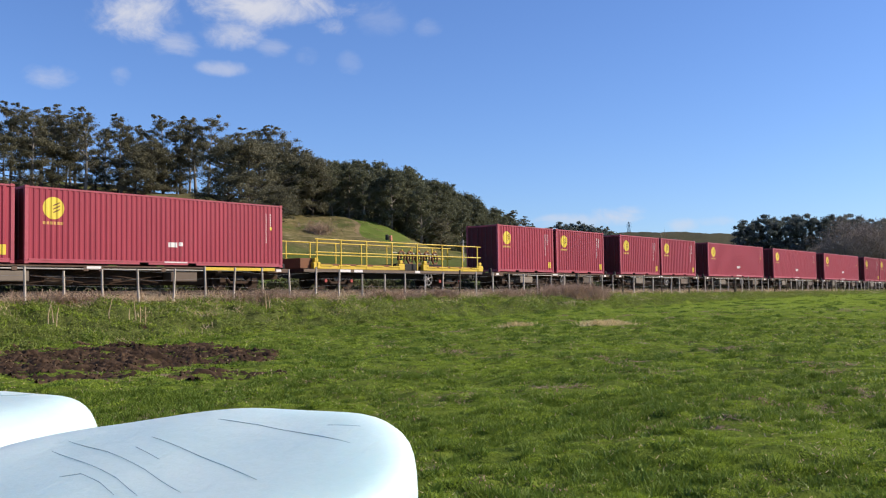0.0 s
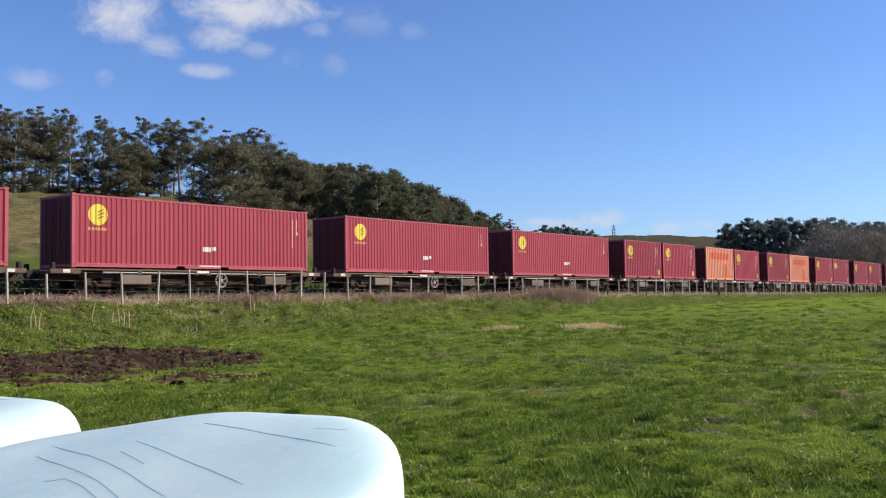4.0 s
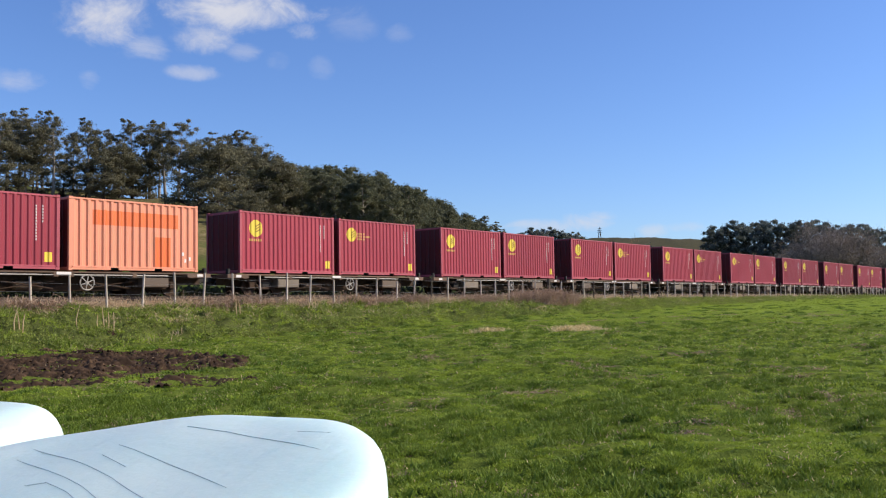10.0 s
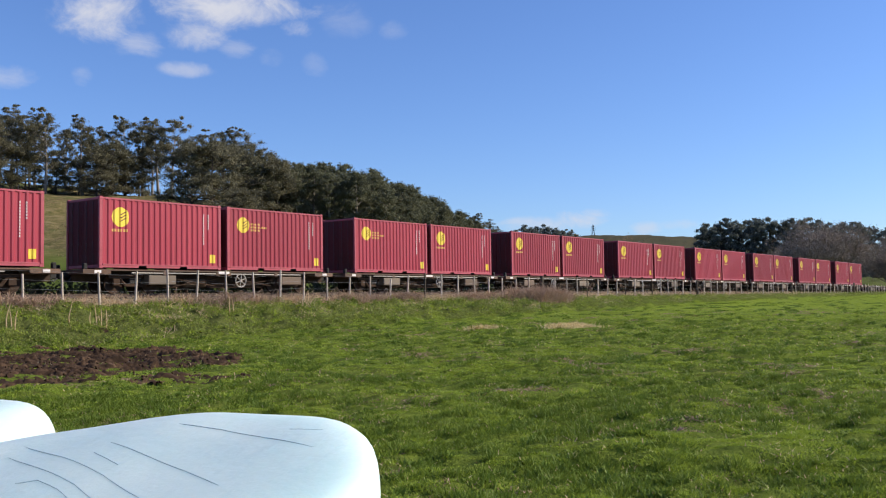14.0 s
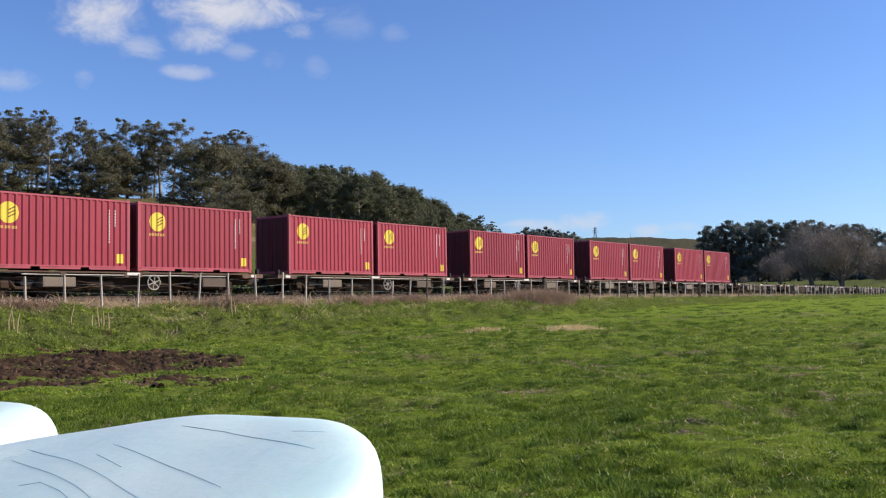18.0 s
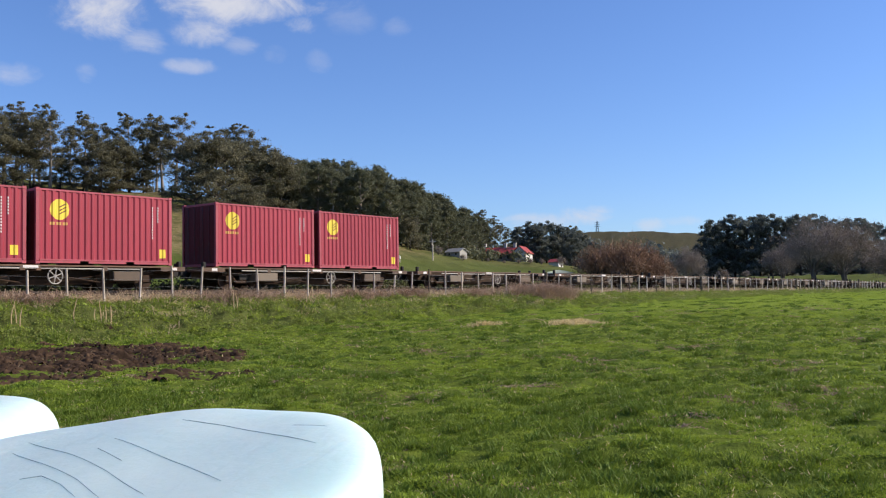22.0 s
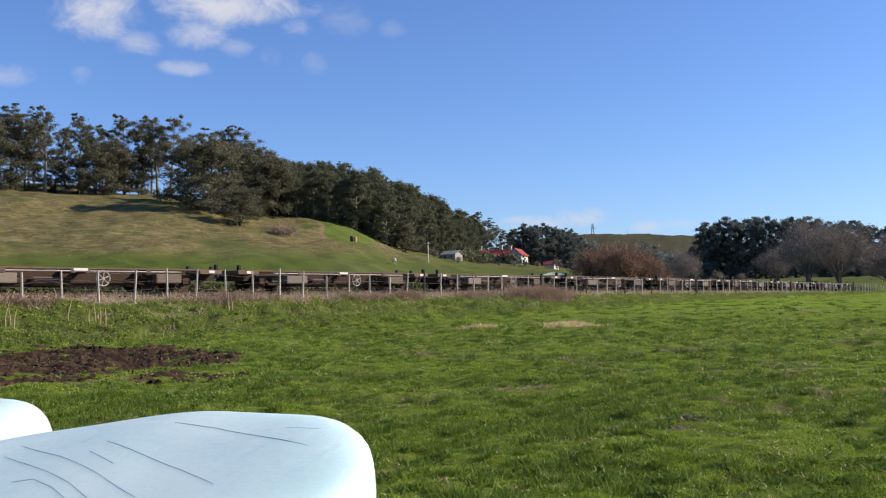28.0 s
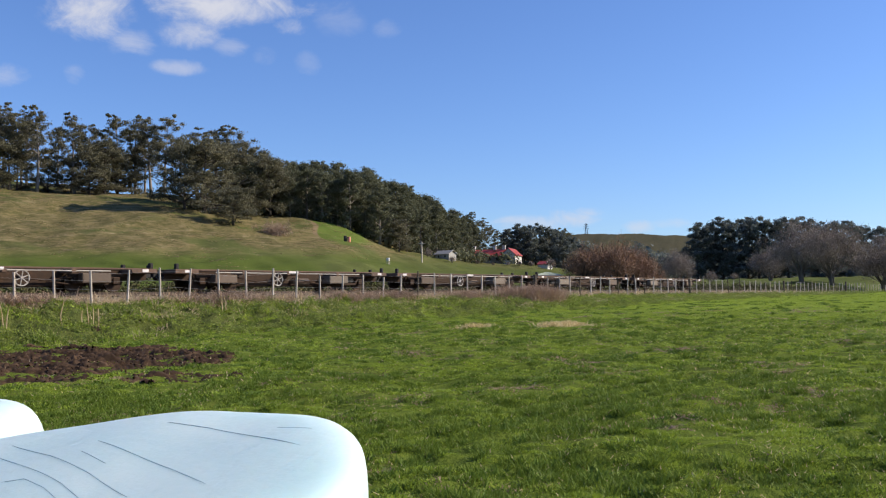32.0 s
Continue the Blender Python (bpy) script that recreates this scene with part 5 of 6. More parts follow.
    for i, (a, rr, s) in enumerate(((14.4, 240, 0.72), (6.9, 300, 0.3), (16.3, 270, 0.3), (17.6, 300, 0.22), (0.4, 300, 0.28), (2.4, 300, 0.13), (3.4, 300, 0.1), (4.3, 300, 0.12), (5.0, 300, 0.14), (5.7, 302, 0.17), (-0.6, 238, 0.2), (0.9, 236, 0.15))):
        plant(bare[i % 2], a, rr, s, i * 40, label="small leafless grey-brown tree")
    scrub = bush_tree("hillside_scrub", 140, 2.6, 5.0, M_BRAMBLE, M_BARK_DARK, 16, 2600, 0.3, 0.05)
    tagged(scrub, "low brown scrub thicket on the pasture hillside", "scrub")
    plant(scrub, -9.8, 199, 0.75, 0)


build_trees()


def far_woods():
    """The joined mass of scrub and wood at the foot of the far hill."""
    rnd = np.random.RandomState(77)
    cen, rad = [], []
    for k in range(420):
        a, r = rnd.uniform(7.5, 28), rnd.uniform(430, 620)
        u, v = out_at(a, r)
        h = rnd.uniform(1, 15) + 3 * math.sin(a * 1.7)
        cen.append((u, v, gz(u, v) + max(0.5, h)))
        rad.append(rnd.uniform(3, 5.5))
    v, f = leaf_cloud(rnd, cen, rad, 60, 0.9, 0.8)
    tagged(new("far_woods", mesh_np("far_woods", v, f, M_PINE)), "dark distant woodland across the valley", "woodland", kind="stuff")
    cen, rad = [], []
    for k in range(260):
        a = rnd.uniform(-9.5, 5.0)
        r = 238 + 82 * float(step(-3.5, 5, a)) + rnd.uniform(-4, 60)
        u, v = out_at(a, r)
        cen.append((u, v, gz(u, v) + rnd.uniform(0.3, 3.0)))
        rad.append(rnd.uniform(1.5, 3.0))
    v, f = leaf_cloud(rnd, cen, rad, 40, 0.5, 0.8)
    tagged(new("forest_understorey", mesh_np("forest_understorey", v, f, M_FOREST)), "dark undergrowth along the forest edge", "undergrowth", kind="stuff")


far_woods()


# ---- farm buildings ----
def gable(name, w, d, wall, roof_h, wall_m, roof_m, over=0.4):
    """House block with its ridge along x: walls, gable ends, pitched roof with eaves."""
    top = new(name)
    b = Build()
    b.add([(-w / 2, -d / 2, -0.5), (w / 2, -d / 2, -0.5), (w / 2, d / 2, -0.5), (-w / 2, d / 2, -0.5), (-w / 2, -d / 2, wall), (w / 2, -d / 2, wall), (w / 2, d / 2, wall), (-w / 2, d / 2, wall),
           (-w / 2, 0, wall + roof_h), (w / 2, 0, wall + roof_h)],
          [(0, 1, 5, 4), (2, 3, 7, 6), (1, 2, 6, 9, 5), (3, 0, 4, 8, 7)])
    part("wall", b.mesh("wall", wall_m), top)
    for s in (-1, 1):
        r = Build()
        e = over / (d / 2) * roof_h
        x0, x1 = -w / 2 - 0.3, w / 2 + 0.3
        p = [(x0, s * (d / 2 + over), wall - e + 0.06), (x1, s * (d / 2 + over), wall - e + 0.06), (x1, 0, wall + roof_h + 0.06), (x0, 0, wall + roof_h + 0.06)]
        r.add(p + [(x, y, z + 0.12) for x, y, z in p], [(0, 1, 2, 3), (7, 6, 5, 4), (0, 4, 5, 1), (1, 5, 6, 2), (2, 6, 7, 3), (3, 7, 4, 0)])
        part("roof", r.mesh("roof", roof_m), top)
    return top


def window_on(top, x, y, z, w, h):
    fr = part("window", Build().box(x - w / 2 - 0.08, x + w / 2 + 0.08, y - 0.05, y + 0.02, z - 0.08, z + h + 0.08, 0.01).mesh("window", M_WALL), top)
    part("pane", Build().box(x - w / 2, x + w / 2, y - 0.07, y - 0.05, z, z + h).mesh("pane", M_GLASSY), fr)


def build_farm():
    u, v = out_at(3.3, 330)
    house = gable("farmhouse", 14.5, 8.0, 2.7, 2.2, M_SHADEWALL, M_ROOF, 0.6)
    tagged(house, "long white farmhouse with red iron roof and white chimneys", "house")
    house.matrix_basis = pose(u, v, gz(u, v), 0, 0, VIEW - 90 - 18)
    wing = Build()
    wing.add([(5.5, -7.0, -0.5), (10.2, -7.0, -0.5), (10.2, 3, -0.5), (5.5, 3, -0.5), (5.5, -7.0, 2.8), (10.2, -7.0, 2.8), (10.2, 3, 2.8), (5.5, 3, 2.8), (7.85, -7.0, 4.9), (7.85, 3, 4.9)],
             [(0, 1, 5, 8, 4), (1, 2, 6, 5), (2, 3, 7, 9, 6), (3, 0, 4, 7)])
    part("wing_wall", wing.mesh("wing_wall", M_WALL), house, "white gabled wing")
    for s in (-1, 1):
        p = [(7.85 + s * 2.8, -7.4, 2.5), (7.85 + s * 2.8, 3.4, 2.5), (7.85, 3.4, 5.0), (7.85, -7.4, 5.0)]
        part("wing_roof", Build().add(p + [(x, y, z + 0.12) for x, y, z in p], [(0, 1, 2, 3), (7, 6, 5, 4), (0, 4, 5, 1), (1, 5, 6, 2), (2, 6, 7, 3), (3, 7, 4, 0)]).mesh("wing_roof", M_ROOF), house)
    window_on(house, 7.85, -7.0, 0.9, 1.0, 1.4)
    for x in (-5.5, -2.5, 0.5, 3.2):
        window_on(house, x, -4.0, 0.9, 1.1, 1.3)
    for x in (-6.2, 1.2, 4.6):
        ch = part("chimney", Build().box(x - 0.5, x + 0.5, -0.4, 0.4, 3.8, 6.3, 0.04).mesh("chimney", M_WALL), house)
        part("chimney_cap", Build().box(x - 0.58, x + 0.58, -0.48, 0.48, 6.3, 6.5, 0.02).mesh("chimney_cap", M_WALL), ch)
    u, v = out_at(6.55, 318)
    shed = gable("garage", 3.6, 4.0, 1.7, 0.9, M_WALL, M_ROOF)
    tagged(shed, "small white garage with red roof near the farmhouse", "garage")
    shed.matrix_basis = pose(u, v, gz(u, v), 0, 0, VIEW - 90 - 30)
    part("garage_door", Build().box(-1.0, 1.0, -2.06, -2.0, 0, 1.5).mesh("garage_door", M_WALL), shed)
    u, v = out_at(0.5, 242)
    cot = gable("cottage", 4.6, 3.0, 1.3, 0.8, M_SHADEWALL, M_SHADEWALL)
    tagged(cot, "small outbuilding in shade-darkened white under dark trees", "outbuilding")
    cot.matrix_basis = pose(u, v, gz(u, v), 0, 0, VIEW - 90 - 40)
    window_on(cot, -1.1, -1.5, 0.4, 0.6, 0.6)
    window_on(cot, 1.1, -1.5, 0.4, 0.6, 0.6)
    u, v = out_at(6.65, 190)
    low = new("low_shed")
    tagged(low, "low shed with pale green hipped roof beside the line", "shed")
    low.matrix_basis = pose(u, v, gz(u, v) - 0.15, 0, 0, VIEW - 90) @ Matrix.Scale(0.82, 4)
    part("wall", Build().box(-3.4, 3.4, -1.6, 1.6, -0.5, 1.5, 0.02).mesh("wall", M_GREENISH), low)
    p = [(-3.9, -2, 1.35), (3.9, -2, 1.35), (3.9, 2, 1.35), (-3.9, 2, 1.35), (-0.4, 0, 2.15), (0.4, 0, 2.15)]
    part("roof", Build().add(p, [(0, 1, 5, 4), (1, 2, 5), (2, 3, 4, 5), (3, 0, 4)]).mesh("roof", M_GREENISH), low)
    part("fascia", Build().box(-3.95, 3.95, -2.05, -2.0, 1.2, 1.4).mesh("fascia", M_WALL), low, "white fascia board")
    # pole and trough on the slope, and two drum shapes standing for cattle
    u, v = out_at(-0.95, 200)
    pole = new("power_pole")
    tagged(pole, "grey timber power pole below the forest", "power pole")
    pole.matrix_basis = pose(u, v, gz(u, v))
    part("pole", Build().tube([(0, 0, -0.5), (0, 0, 4.4)], [0.13, 0.12], 8).mesh("pole", M_POST), pole)
    part("crossarm", Build().box(-0.7, 0.7, -0.06, 0.06, 4.0, 4.12).mesh("crossarm", M_POST), pole, m=pose(0, 0, 0, 0, 0, VIEW - 90))
    u, v = out_at(-3.03, 180)
    tr = new("water_tank")
    tagged(tr, "small white water tank on a stand", "water tank")
    tr.matrix_basis = pose(u, v, gz(u, v)) @ Matrix.Scale(0.62, 4)
    part("tank", Build().tube([(0, 0, 0.9), (0, 0, 1.0), (0, 0, 1.8), (0, 0, 1.95)], [0.4, 0.6, 0.6, 0.3], 14).mesh("tank", M_WALL), tr)
    for x, y in ((-0.35, -0.35), (0.35, -0.35), (-0.35, 0.35), (0.35, 0.35)):
        part("leg", Build().box(x - 0.05, x + 0.05, y - 0.05, y + 0.05, -0.3, 0.95).mesh("leg", M_POST), tr)
    # plain drums added in place of a black and a brown cow
    for k, (a, m, lab) in enumerate(((-5.62, M_SEAL, "black drum shape standing for a cow on the pasture slope"), (-5.4, M_ORANGE, "orange drum shape standing for a cow on the pasture slope"))):
        u, v = out_at(a, 203)
        dr = new("feed_drum", Build().tube([(0, 0, -0.1), (0, 0, 0.1), (0, 0, 1.3), (0, 0, 1.4)], [0.42, 0.45, 0.45, 0.4], 14).mesh("feed_drum", m))
        dr.matrix_basis = pose(u, v, gz(u, v)) @ Matrix.Scale(0.8, 4)
        tagged(dr, lab, "drum", "feed drums")
    # lattice mast on the far hill
    u, v = out_at(9.08, 985)
    mast = new("lattice_pylon")
    tagged(mast, "grey steel lattice pylon on the far hill", "pylon")
    mast.matrix_basis = pose(u, v, gz(u, v) - 1, 0, 0, VIEW - 90)
    for sx in (-1, 1):
        for sy in (-1, 1):
            part("leg", Build().tube([(sx * 1.6, sy * 1.6, 0), (sx * 0.3, sy * 0.3, 13)], 0.16, 4).mesh("leg", M_DARK), mast)
    for z, w in ((7.5, 3.0), (9.5, 2.6), (11.5, 2.0)):
        part("crossarm", Build().tube([(-w, 0, z), (w, 0, z)], 0.16, 4).mesh("crossarm", M_DARK), mast)
    br = Build()
    for k in range(6):
        z0, z1 = k * 2.0, k * 2.0 + 2.0
        w0, w1 = 1.6 - 0.1 * z0, 1.6 - 0.1 * z1
        br.tube([(-w0, -w0, z0), (w1, -w1, z1)], 0.1, 4).tube([(w0, -w0, z0), (-w1, -w1, z1)], 0.1, 4)
    part("bracing", br.mesh("bracing", M_DARK), mast)


build_farm()


# ---- grass, weeds, mud ----
def blades(rnd, u, v, h, width, lean=0.55, droop=0.0):
    """Grass blades standing on the ground: tapering, bent quads; returns verts and faces."""
    n = len(u)
    z = ground_z(u, v) - 0.015
    a = rnd.uniform(0, 2 * math.pi, n)
    t = rnd.uniform(0.1, 1.0, n) * lean
    dx, dy = np.cos(a) * t * h, np.sin(a) * t * h
    b = rnd.uniform(0, 2 * math.pi, n)
    wx, wy = np.cos(b) * width, np.sin(b) * width
    P0 = np.column_stack([u - wx, v - wy, z])
    P1 = np.column_stack([u + wx, v + wy, z])
    P2 = np.column_stack([u + dx * 0.4 + wx * 0.8, v + dy * 0.4 + wy * 0.8, z + h * 0.6])
    P3 = np.column_stack([u + dx * 0.4 - wx * 0.8, v + dy * 0.4 - wy * 0.8, z + h * 0.6])
    P4 = np.column_stack([u + dx, v + dy, z + h * (1 - 0.3 * t)])
    V = np.stack([P0, P1, P2, P3, P4], 1).reshape(-1, 3)
    o = 5 * np.arange(n)[:, None]
    F = np.concatenate([o + np.array([0, 1, 2]), o + np.array([0, 2, 3]), o + np.array([3, 2, 4])], 0)
    return V, F


def wedge(rnd, n, r0, r1, a0=-28, a1=28):
    r = np.sqrt(rnd.uniform(r0 * r0, r1 * r1, n))
    h = np.radians(VIEW - rnd.uniform(a0, a1, n))
    return r * np.cos(h), r * np.sin(h)


def mud_mask(u, v):
    """One where the cattle have churned the ground to mud: a broad tongue that thins out, and a second streak."""
    az = VIEW - np.degrees(np.arctan2(v, u))
    r = np.hypot(u, v)
    wide = 0.5 + 3.4 * step(-11.2, -19.0, az)
    d = ((r - np.interp(az, (-30, -18, -11.5), (22.8, 22.3, 20.6))) / wide) ** 2 + 3.0 * step(-13.0, -11.0, az)
    d2 = ((r - 17.4) / 0.75) ** 2 + ((az + 15.6) / 3.4) ** 2
    su, sv = (u * 0.613 - v * 0.79) * 0.38, u * 0.79 + v * 0.613
    one = step(1.45, 0.45, d + 0.75 * bumps(su, sv, 1.3, 31) + 0.45 * bumps(su, sv, 0.5, 33))
    return np.maximum(one, 0.85 * step(1.2, 0.6, d2 + 0.5 * bumps(u, v, 1.0, 32))) * (u > 2)


def turf(rnd, u, v, h, width, lean=1.2):
    """Short single-face blades, strongly leaning."""
    n = len(u)
    z = ground_z(u, v) - 0.012
    a, b = rnd.uniform(0, 2 * math.pi, n), rnd.uniform(0, 2 * math.pi, n)
    t = rnd.uniform(0.15, 1.0, n) * lean
    wx, wy = np.cos(b) * width, np.sin(b) * width
    tip = np.column_stack([u + np.cos(a) * t * h, v + np.sin(a) * t * h, z + h * (1 - 0.28 * t)])
    V = np.stack([np.column_stack([u - wx, v - wy, z]), np.column_stack([u + wx, v + wy, z]), tip], 1).reshape(-1, 3)
    return V, np.arange(3 * n).reshape(-1, 3)


def clumps(rnd, cu, cv, per, size, tall, width, lean, stretch=1.0):
    """Domed tufts of turf about the given centres."""
    n = len(cu)
    su = np.repeat(size, per)
    du, dv = rnd.normal(size=n * per) * stretch, rnd.normal(size=n * per)
    u, v = np.repeat(cu, per) + du * su, np.repeat(cv, per) + dv * su
    h = np.repeat(tall, per) * rnd.uniform(0.45, 1.15, n * per) * np.clip(1.2 - 0.33 * np.hypot(du / stretch, dv), 0.2, 1)
    return turf(rnd, u, v, h, width, lean)


def worn_mask(u, v):
    """One where the turf is trodden thin."""
    return step(0.75, 1.35, bumps(u, v, 3.2, 13) + 0.6 * bumps(u, v, 0.9, 14))


def build_grass():
    rnd = np.random.RandomState(4)
    vs, fs, o = [], [], 0
    for n, r0, r1, w, base in ((480000, 6.5, 13, 0.0075, 0.036), (380000, 13, 22, 0.012, 0.04), (220000, 22, 40, 0.019, 0.045), (110000, 40, 95, 0.036, 0.055)):
        u, v = wedge(rnd, n, r0, r1)
        lush = 0.5 + 0.5 * bumps(u, v, 2.2, 11) + 0.5 * bumps(u, v, 0.7, 12)
        worn = worn_mask(u, v)
        keep = (v < 25.5) & (rnd.uniform(0, 1, n) > mud_mask(u, v) * 0.93) & (rnd.uniform(0, 1, n) > worn * 0.8) & (rnd.uniform(0, 1, n) < (0.66 if r0 < 20 else 0.9) + 0.42 * bumps(u, v, 0.55, 61) + 0.25 * bumps(u, v, 1.5, 62))
        h = base * (0.55 + 0.6 * np.clip(lush, 0, 1.5)) * (1 - 0.5 * worn) * rnd.uniform(0.5, 1.3, n)
        V, F = turf(rnd, u[keep], v[keep], h[keep], w, 1.5)
        vs.append(V)
        fs.append(F + o)
        o += len(V)
    me = mesh_np("paddock_grass", np.concatenate(vs), np.concatenate(fs), M_GRASS)
    tagged(new("paddock_grass", me), "short lush winter pasture grass with worn patches", "grass", kind="stuff")
    # thicker, darker tufts, gathered in loose swards
    vs, fs, o = [], [], 0
    for n, r0, r1, per, w in ((2000, 6.5, 16, 80, 0.008), (2000, 16, 36, 50, 0.015), (1500, 36, 95, 26, 0.034)):
        cu, cv = wedge(rnd, n * 2, r0, r1)
        keep = (0.7 * bumps(cu, cv, 4.5, 15) + 0.5 * bumps(cu, cv, 1.3, 16) > rnd.uniform(-0.9, 1.5, n * 2)) & (cv < 25.5) & (mud_mask(cu, cv) < 0.3)
        cu, cv = cu[keep], cv[keep]
        size = rnd.uniform(0.025, 0.09, len(cu)) * (1 + 0.016 * np.hypot(cu, cv))
        V, F = clumps(rnd, cu, cv, per, size, rnd.uniform(0.06, 0.15, len(cu)), w, 1.3, 1.5)
        vs.append(V)
        fs.append(F + o)
        o += len(V)
    me = mesh_np("grass_tussocks", np.concatenate(vs), np.concatenate(fs), M_TUSSOCK)
    tagged(new("grass_tussocks", me), "darker grass tussocks scattered over the paddock", "grass", kind="stuff")
    for name, spans, tall, size, per, mat, label in (("rank_tufts", ((800, 7, 22), (1500, 22, 62)), (0.06, 0.12), (0.05, 0.12), 110, M_RANK, "rank dark grass tufts standing out of the turf"),
                                                     ("worn_turf", ((7000, 7, 24), (6000, 24, 50)), (0.025, 0.055), (0.08, 0.25), 60, M_BRAMBLE, "trodden brown turf in worn spots")):
        vs, fs, o = [], [], 0
        for n, r0, r1 in spans:
            cu, cv = wedge(rnd, n, r0, r1)
            keep = (cv < 25) & (mud_mask(cu, cv) < 0.3)
            keep &= (bumps(cu, cv, 5.0, 18) > rnd.uniform(-0.9, 1.1, n)) if name == "rank_tufts" else worn_mask(cu, cv) > 0.35
            cu, cv = cu[keep], cv[keep]
            far = 1 + 0.012 * np.hypot(cu, cv)
            V, F = clumps(rnd, cu, cv, per, rnd.uniform(*size, len(cu)) * far, rnd.uniform(*tall, len(cu)), 0.008 + 0.0003 * r1, 1.4, 1.7)
            vs.append(V)
            fs.append(F + o)
            o += len(V)
        tagged(new(name, mesh_np(name, np.concatenate(vs), np.concatenate(fs), mat)), label, "grass", kind="stuff")
    # dead bits and pale clover specks
    vs, fs, o = [], [], 0
    for n, r0, r1, w, h in ((5200, 6.5, 16, 0.006, 0.04), (4200, 16, 34, 0.012, 0.05)):
        u, v = wedge(rnd, n, r0, r1)
        keep = (v < 25) & (bumps(u, v, 2.6, 17) > rnd.uniform(-1.4, 1.2, n))
        V, F = turf(rnd, u[keep], v[keep], h * rnd.uniform(0.6, 1.4, keep.sum()), w, 1.9)
        vs.append(V + np.array([0, 0, 0.025]))
        fs.append(F + o)
        o += len(V)
    me = mesh_np("dead_grass_litter", np.concatenate(vs), np.concatenate(fs), M_DRY)
    tagged(new("dead_grass_litter", me), "pale dead blades strewn through the paddock grass", "grass litter", kind="stuff")


def build_bank():
    """Weeds, dry grass and brambles on the railway bank and along the fence."""
    rnd = np.random.RandomState(8)

    def sward(name, n, v0, v1, power, per, size, tall, width, lean, mat, label, cat, test):
        cu = rnd.uniform(0, 1, n) ** power * 158 - 4
        cv = rnd.uniform(v0, v1, n)
        keep = test(cu, cv)
        cu, cv = cu[keep], cv[keep]
        far = 1 + 0.006 * np.hypot(cu, cv)
        V, F = clumps(rnd, cu, cv, per, rnd.uniform(*size, len(cu)) * far, rnd.uniform(*tall, len(cu)), width, lean, 1.3)
        tagged(new(name, mesh_np(name, V, F, mat)), label, cat, kind="stuff")

    anywhere = lambda u, v: u > -90
    n = 4600
    cu = rnd.uniform(0, 1, n) ** 1.8 * 150 - 4
    cv = 24.0 + 6.0 * rnd.uniform(0, 1, n)
    size = rnd.uniform(0.1, 0.32, n) * (1 + 0.008 * np.hypot(cu, cv)) * (1 + 0.4 * bumps(cu, cv, 2.4, 63))
    V, F = leaf_cloud(rnd, np.column_stack([cu, cv, ground_z(cu, cv) + size * 0.12]), size, 62, 0.03, 0.5)
    tagged(new("bank_weeds", mesh_np("bank_weeds", V, F, M_WEED)), "rank green weeds on the railway bank", "weeds", kind="stuff")
    sward("bank_grass", 3600, 23.8, 30.2, 1.7, 34, (0.1, 0.26), (0.08, 0.22), 0.015, 1.6, M_GRASS, "green grass between the weeds on the railway bank", "grass", anywhere)
    sward("bank_tufts", 900, 24.2, 29.2, 1.6, 50, (0.12, 0.28), (0.2, 0.4), 0.018, 1.3, M_TUSSOCK, "dark green tufts on the railway bank", "weeds", lambda u, v: bumps(u, v, 5.0, 27) > 0.1)
    sward("dead_weeds", 1500, 24.6, 29.4, 1.6, 30, (0.12, 0.3), (0.12, 0.32), 0.014, 1.6, M_DRY, "patches of pale dead weeds on the green bank", "weeds", lambda u, v: bumps(u, v, 3.0, 26) + 0.25 * (v - 27.5) > 0.1)
    sward("dry_grass", 4600, 29.3, 32.0, 1.45, 36, (0.12, 0.3), (0.3, 0.72), 0.015, 1.6, M_DRY, "straw-coloured dead grass along the fence", "dry grass", lambda u, v: bumps(u, v, 2.2, 24) + 0.4 * (v - 30.0) > 0.15)
    sward("fence_brush", 1300, 29.4, 32.0, 1.45, 46, (0.16, 0.36), (0.3, 0.8), 0.014, 1.7, M_BRAMBLE, "brown dead brush along the fence line", "brush", lambda u, v: bumps(u, v * 0.4, 5.0, 29) > 0.0)
    for name, dv, low, high, rad in (("far_side_growth", 39.0, 0.75, 0.22, (0.4, 0.7)), ("far_side_brush", 37.9, 0.3, 0.12, (0.35, 0.6))):
        cu = np.arange(-10, 150, 0.36)
        cv = dv + 0.4 * np.sin(cu * 1.3) + rnd.normal(size=len(cu)) * 0.3
        cz = ground_z(cu, cv) + np.clip(low + high * bumps(cu, cv, 5.0, 28), 0.15, 1.0)
        V, F = leaf_cloud(rnd, np.column_stack([cu, cv, cz]), rnd.uniform(*rad, len(cu)), 110, 0.075, 0.95)
        tagged(new(name, mesh_np(name, V, F, M_HEDGE)), "brown rank growth on the far side of the line", "undergrowth", kind="stuff")
    # bramble thickets
    for k, (cu, cv, wu, wv, hh) in enumerate(((45.0, 28.2, 3.0, 1.4, 0.9), (24.0, 29.2, 3.0, 0.6, 0.5), (31.5, 29.3, 2.5, 0.6, 0.5), (34.5, 29.2, 1.5, 0.5, 0.45), (15.5, 29.3, 1.4, 0.5, 0.45), (40.0, 29.0, 2.4, 0.6, 0.5))):
        top = new("bramble_thicket")
        z = gz(cu, cv)
        top.matrix_basis = pose(cu, cv, z)
        tagged(top, "tangled brown leafless bramble thicket on the bank", "bramble", "brambles")
        b = Build()
        for q in range(60):
            x, y = rnd.normal() * wu * 0.45, rnd.normal() * wv * 0.45
            zz = gz(cu + x, cv + y) - z
            a, ln = rnd.uniform(0, 6.28), rnd.uniform(0.5, 1.3)
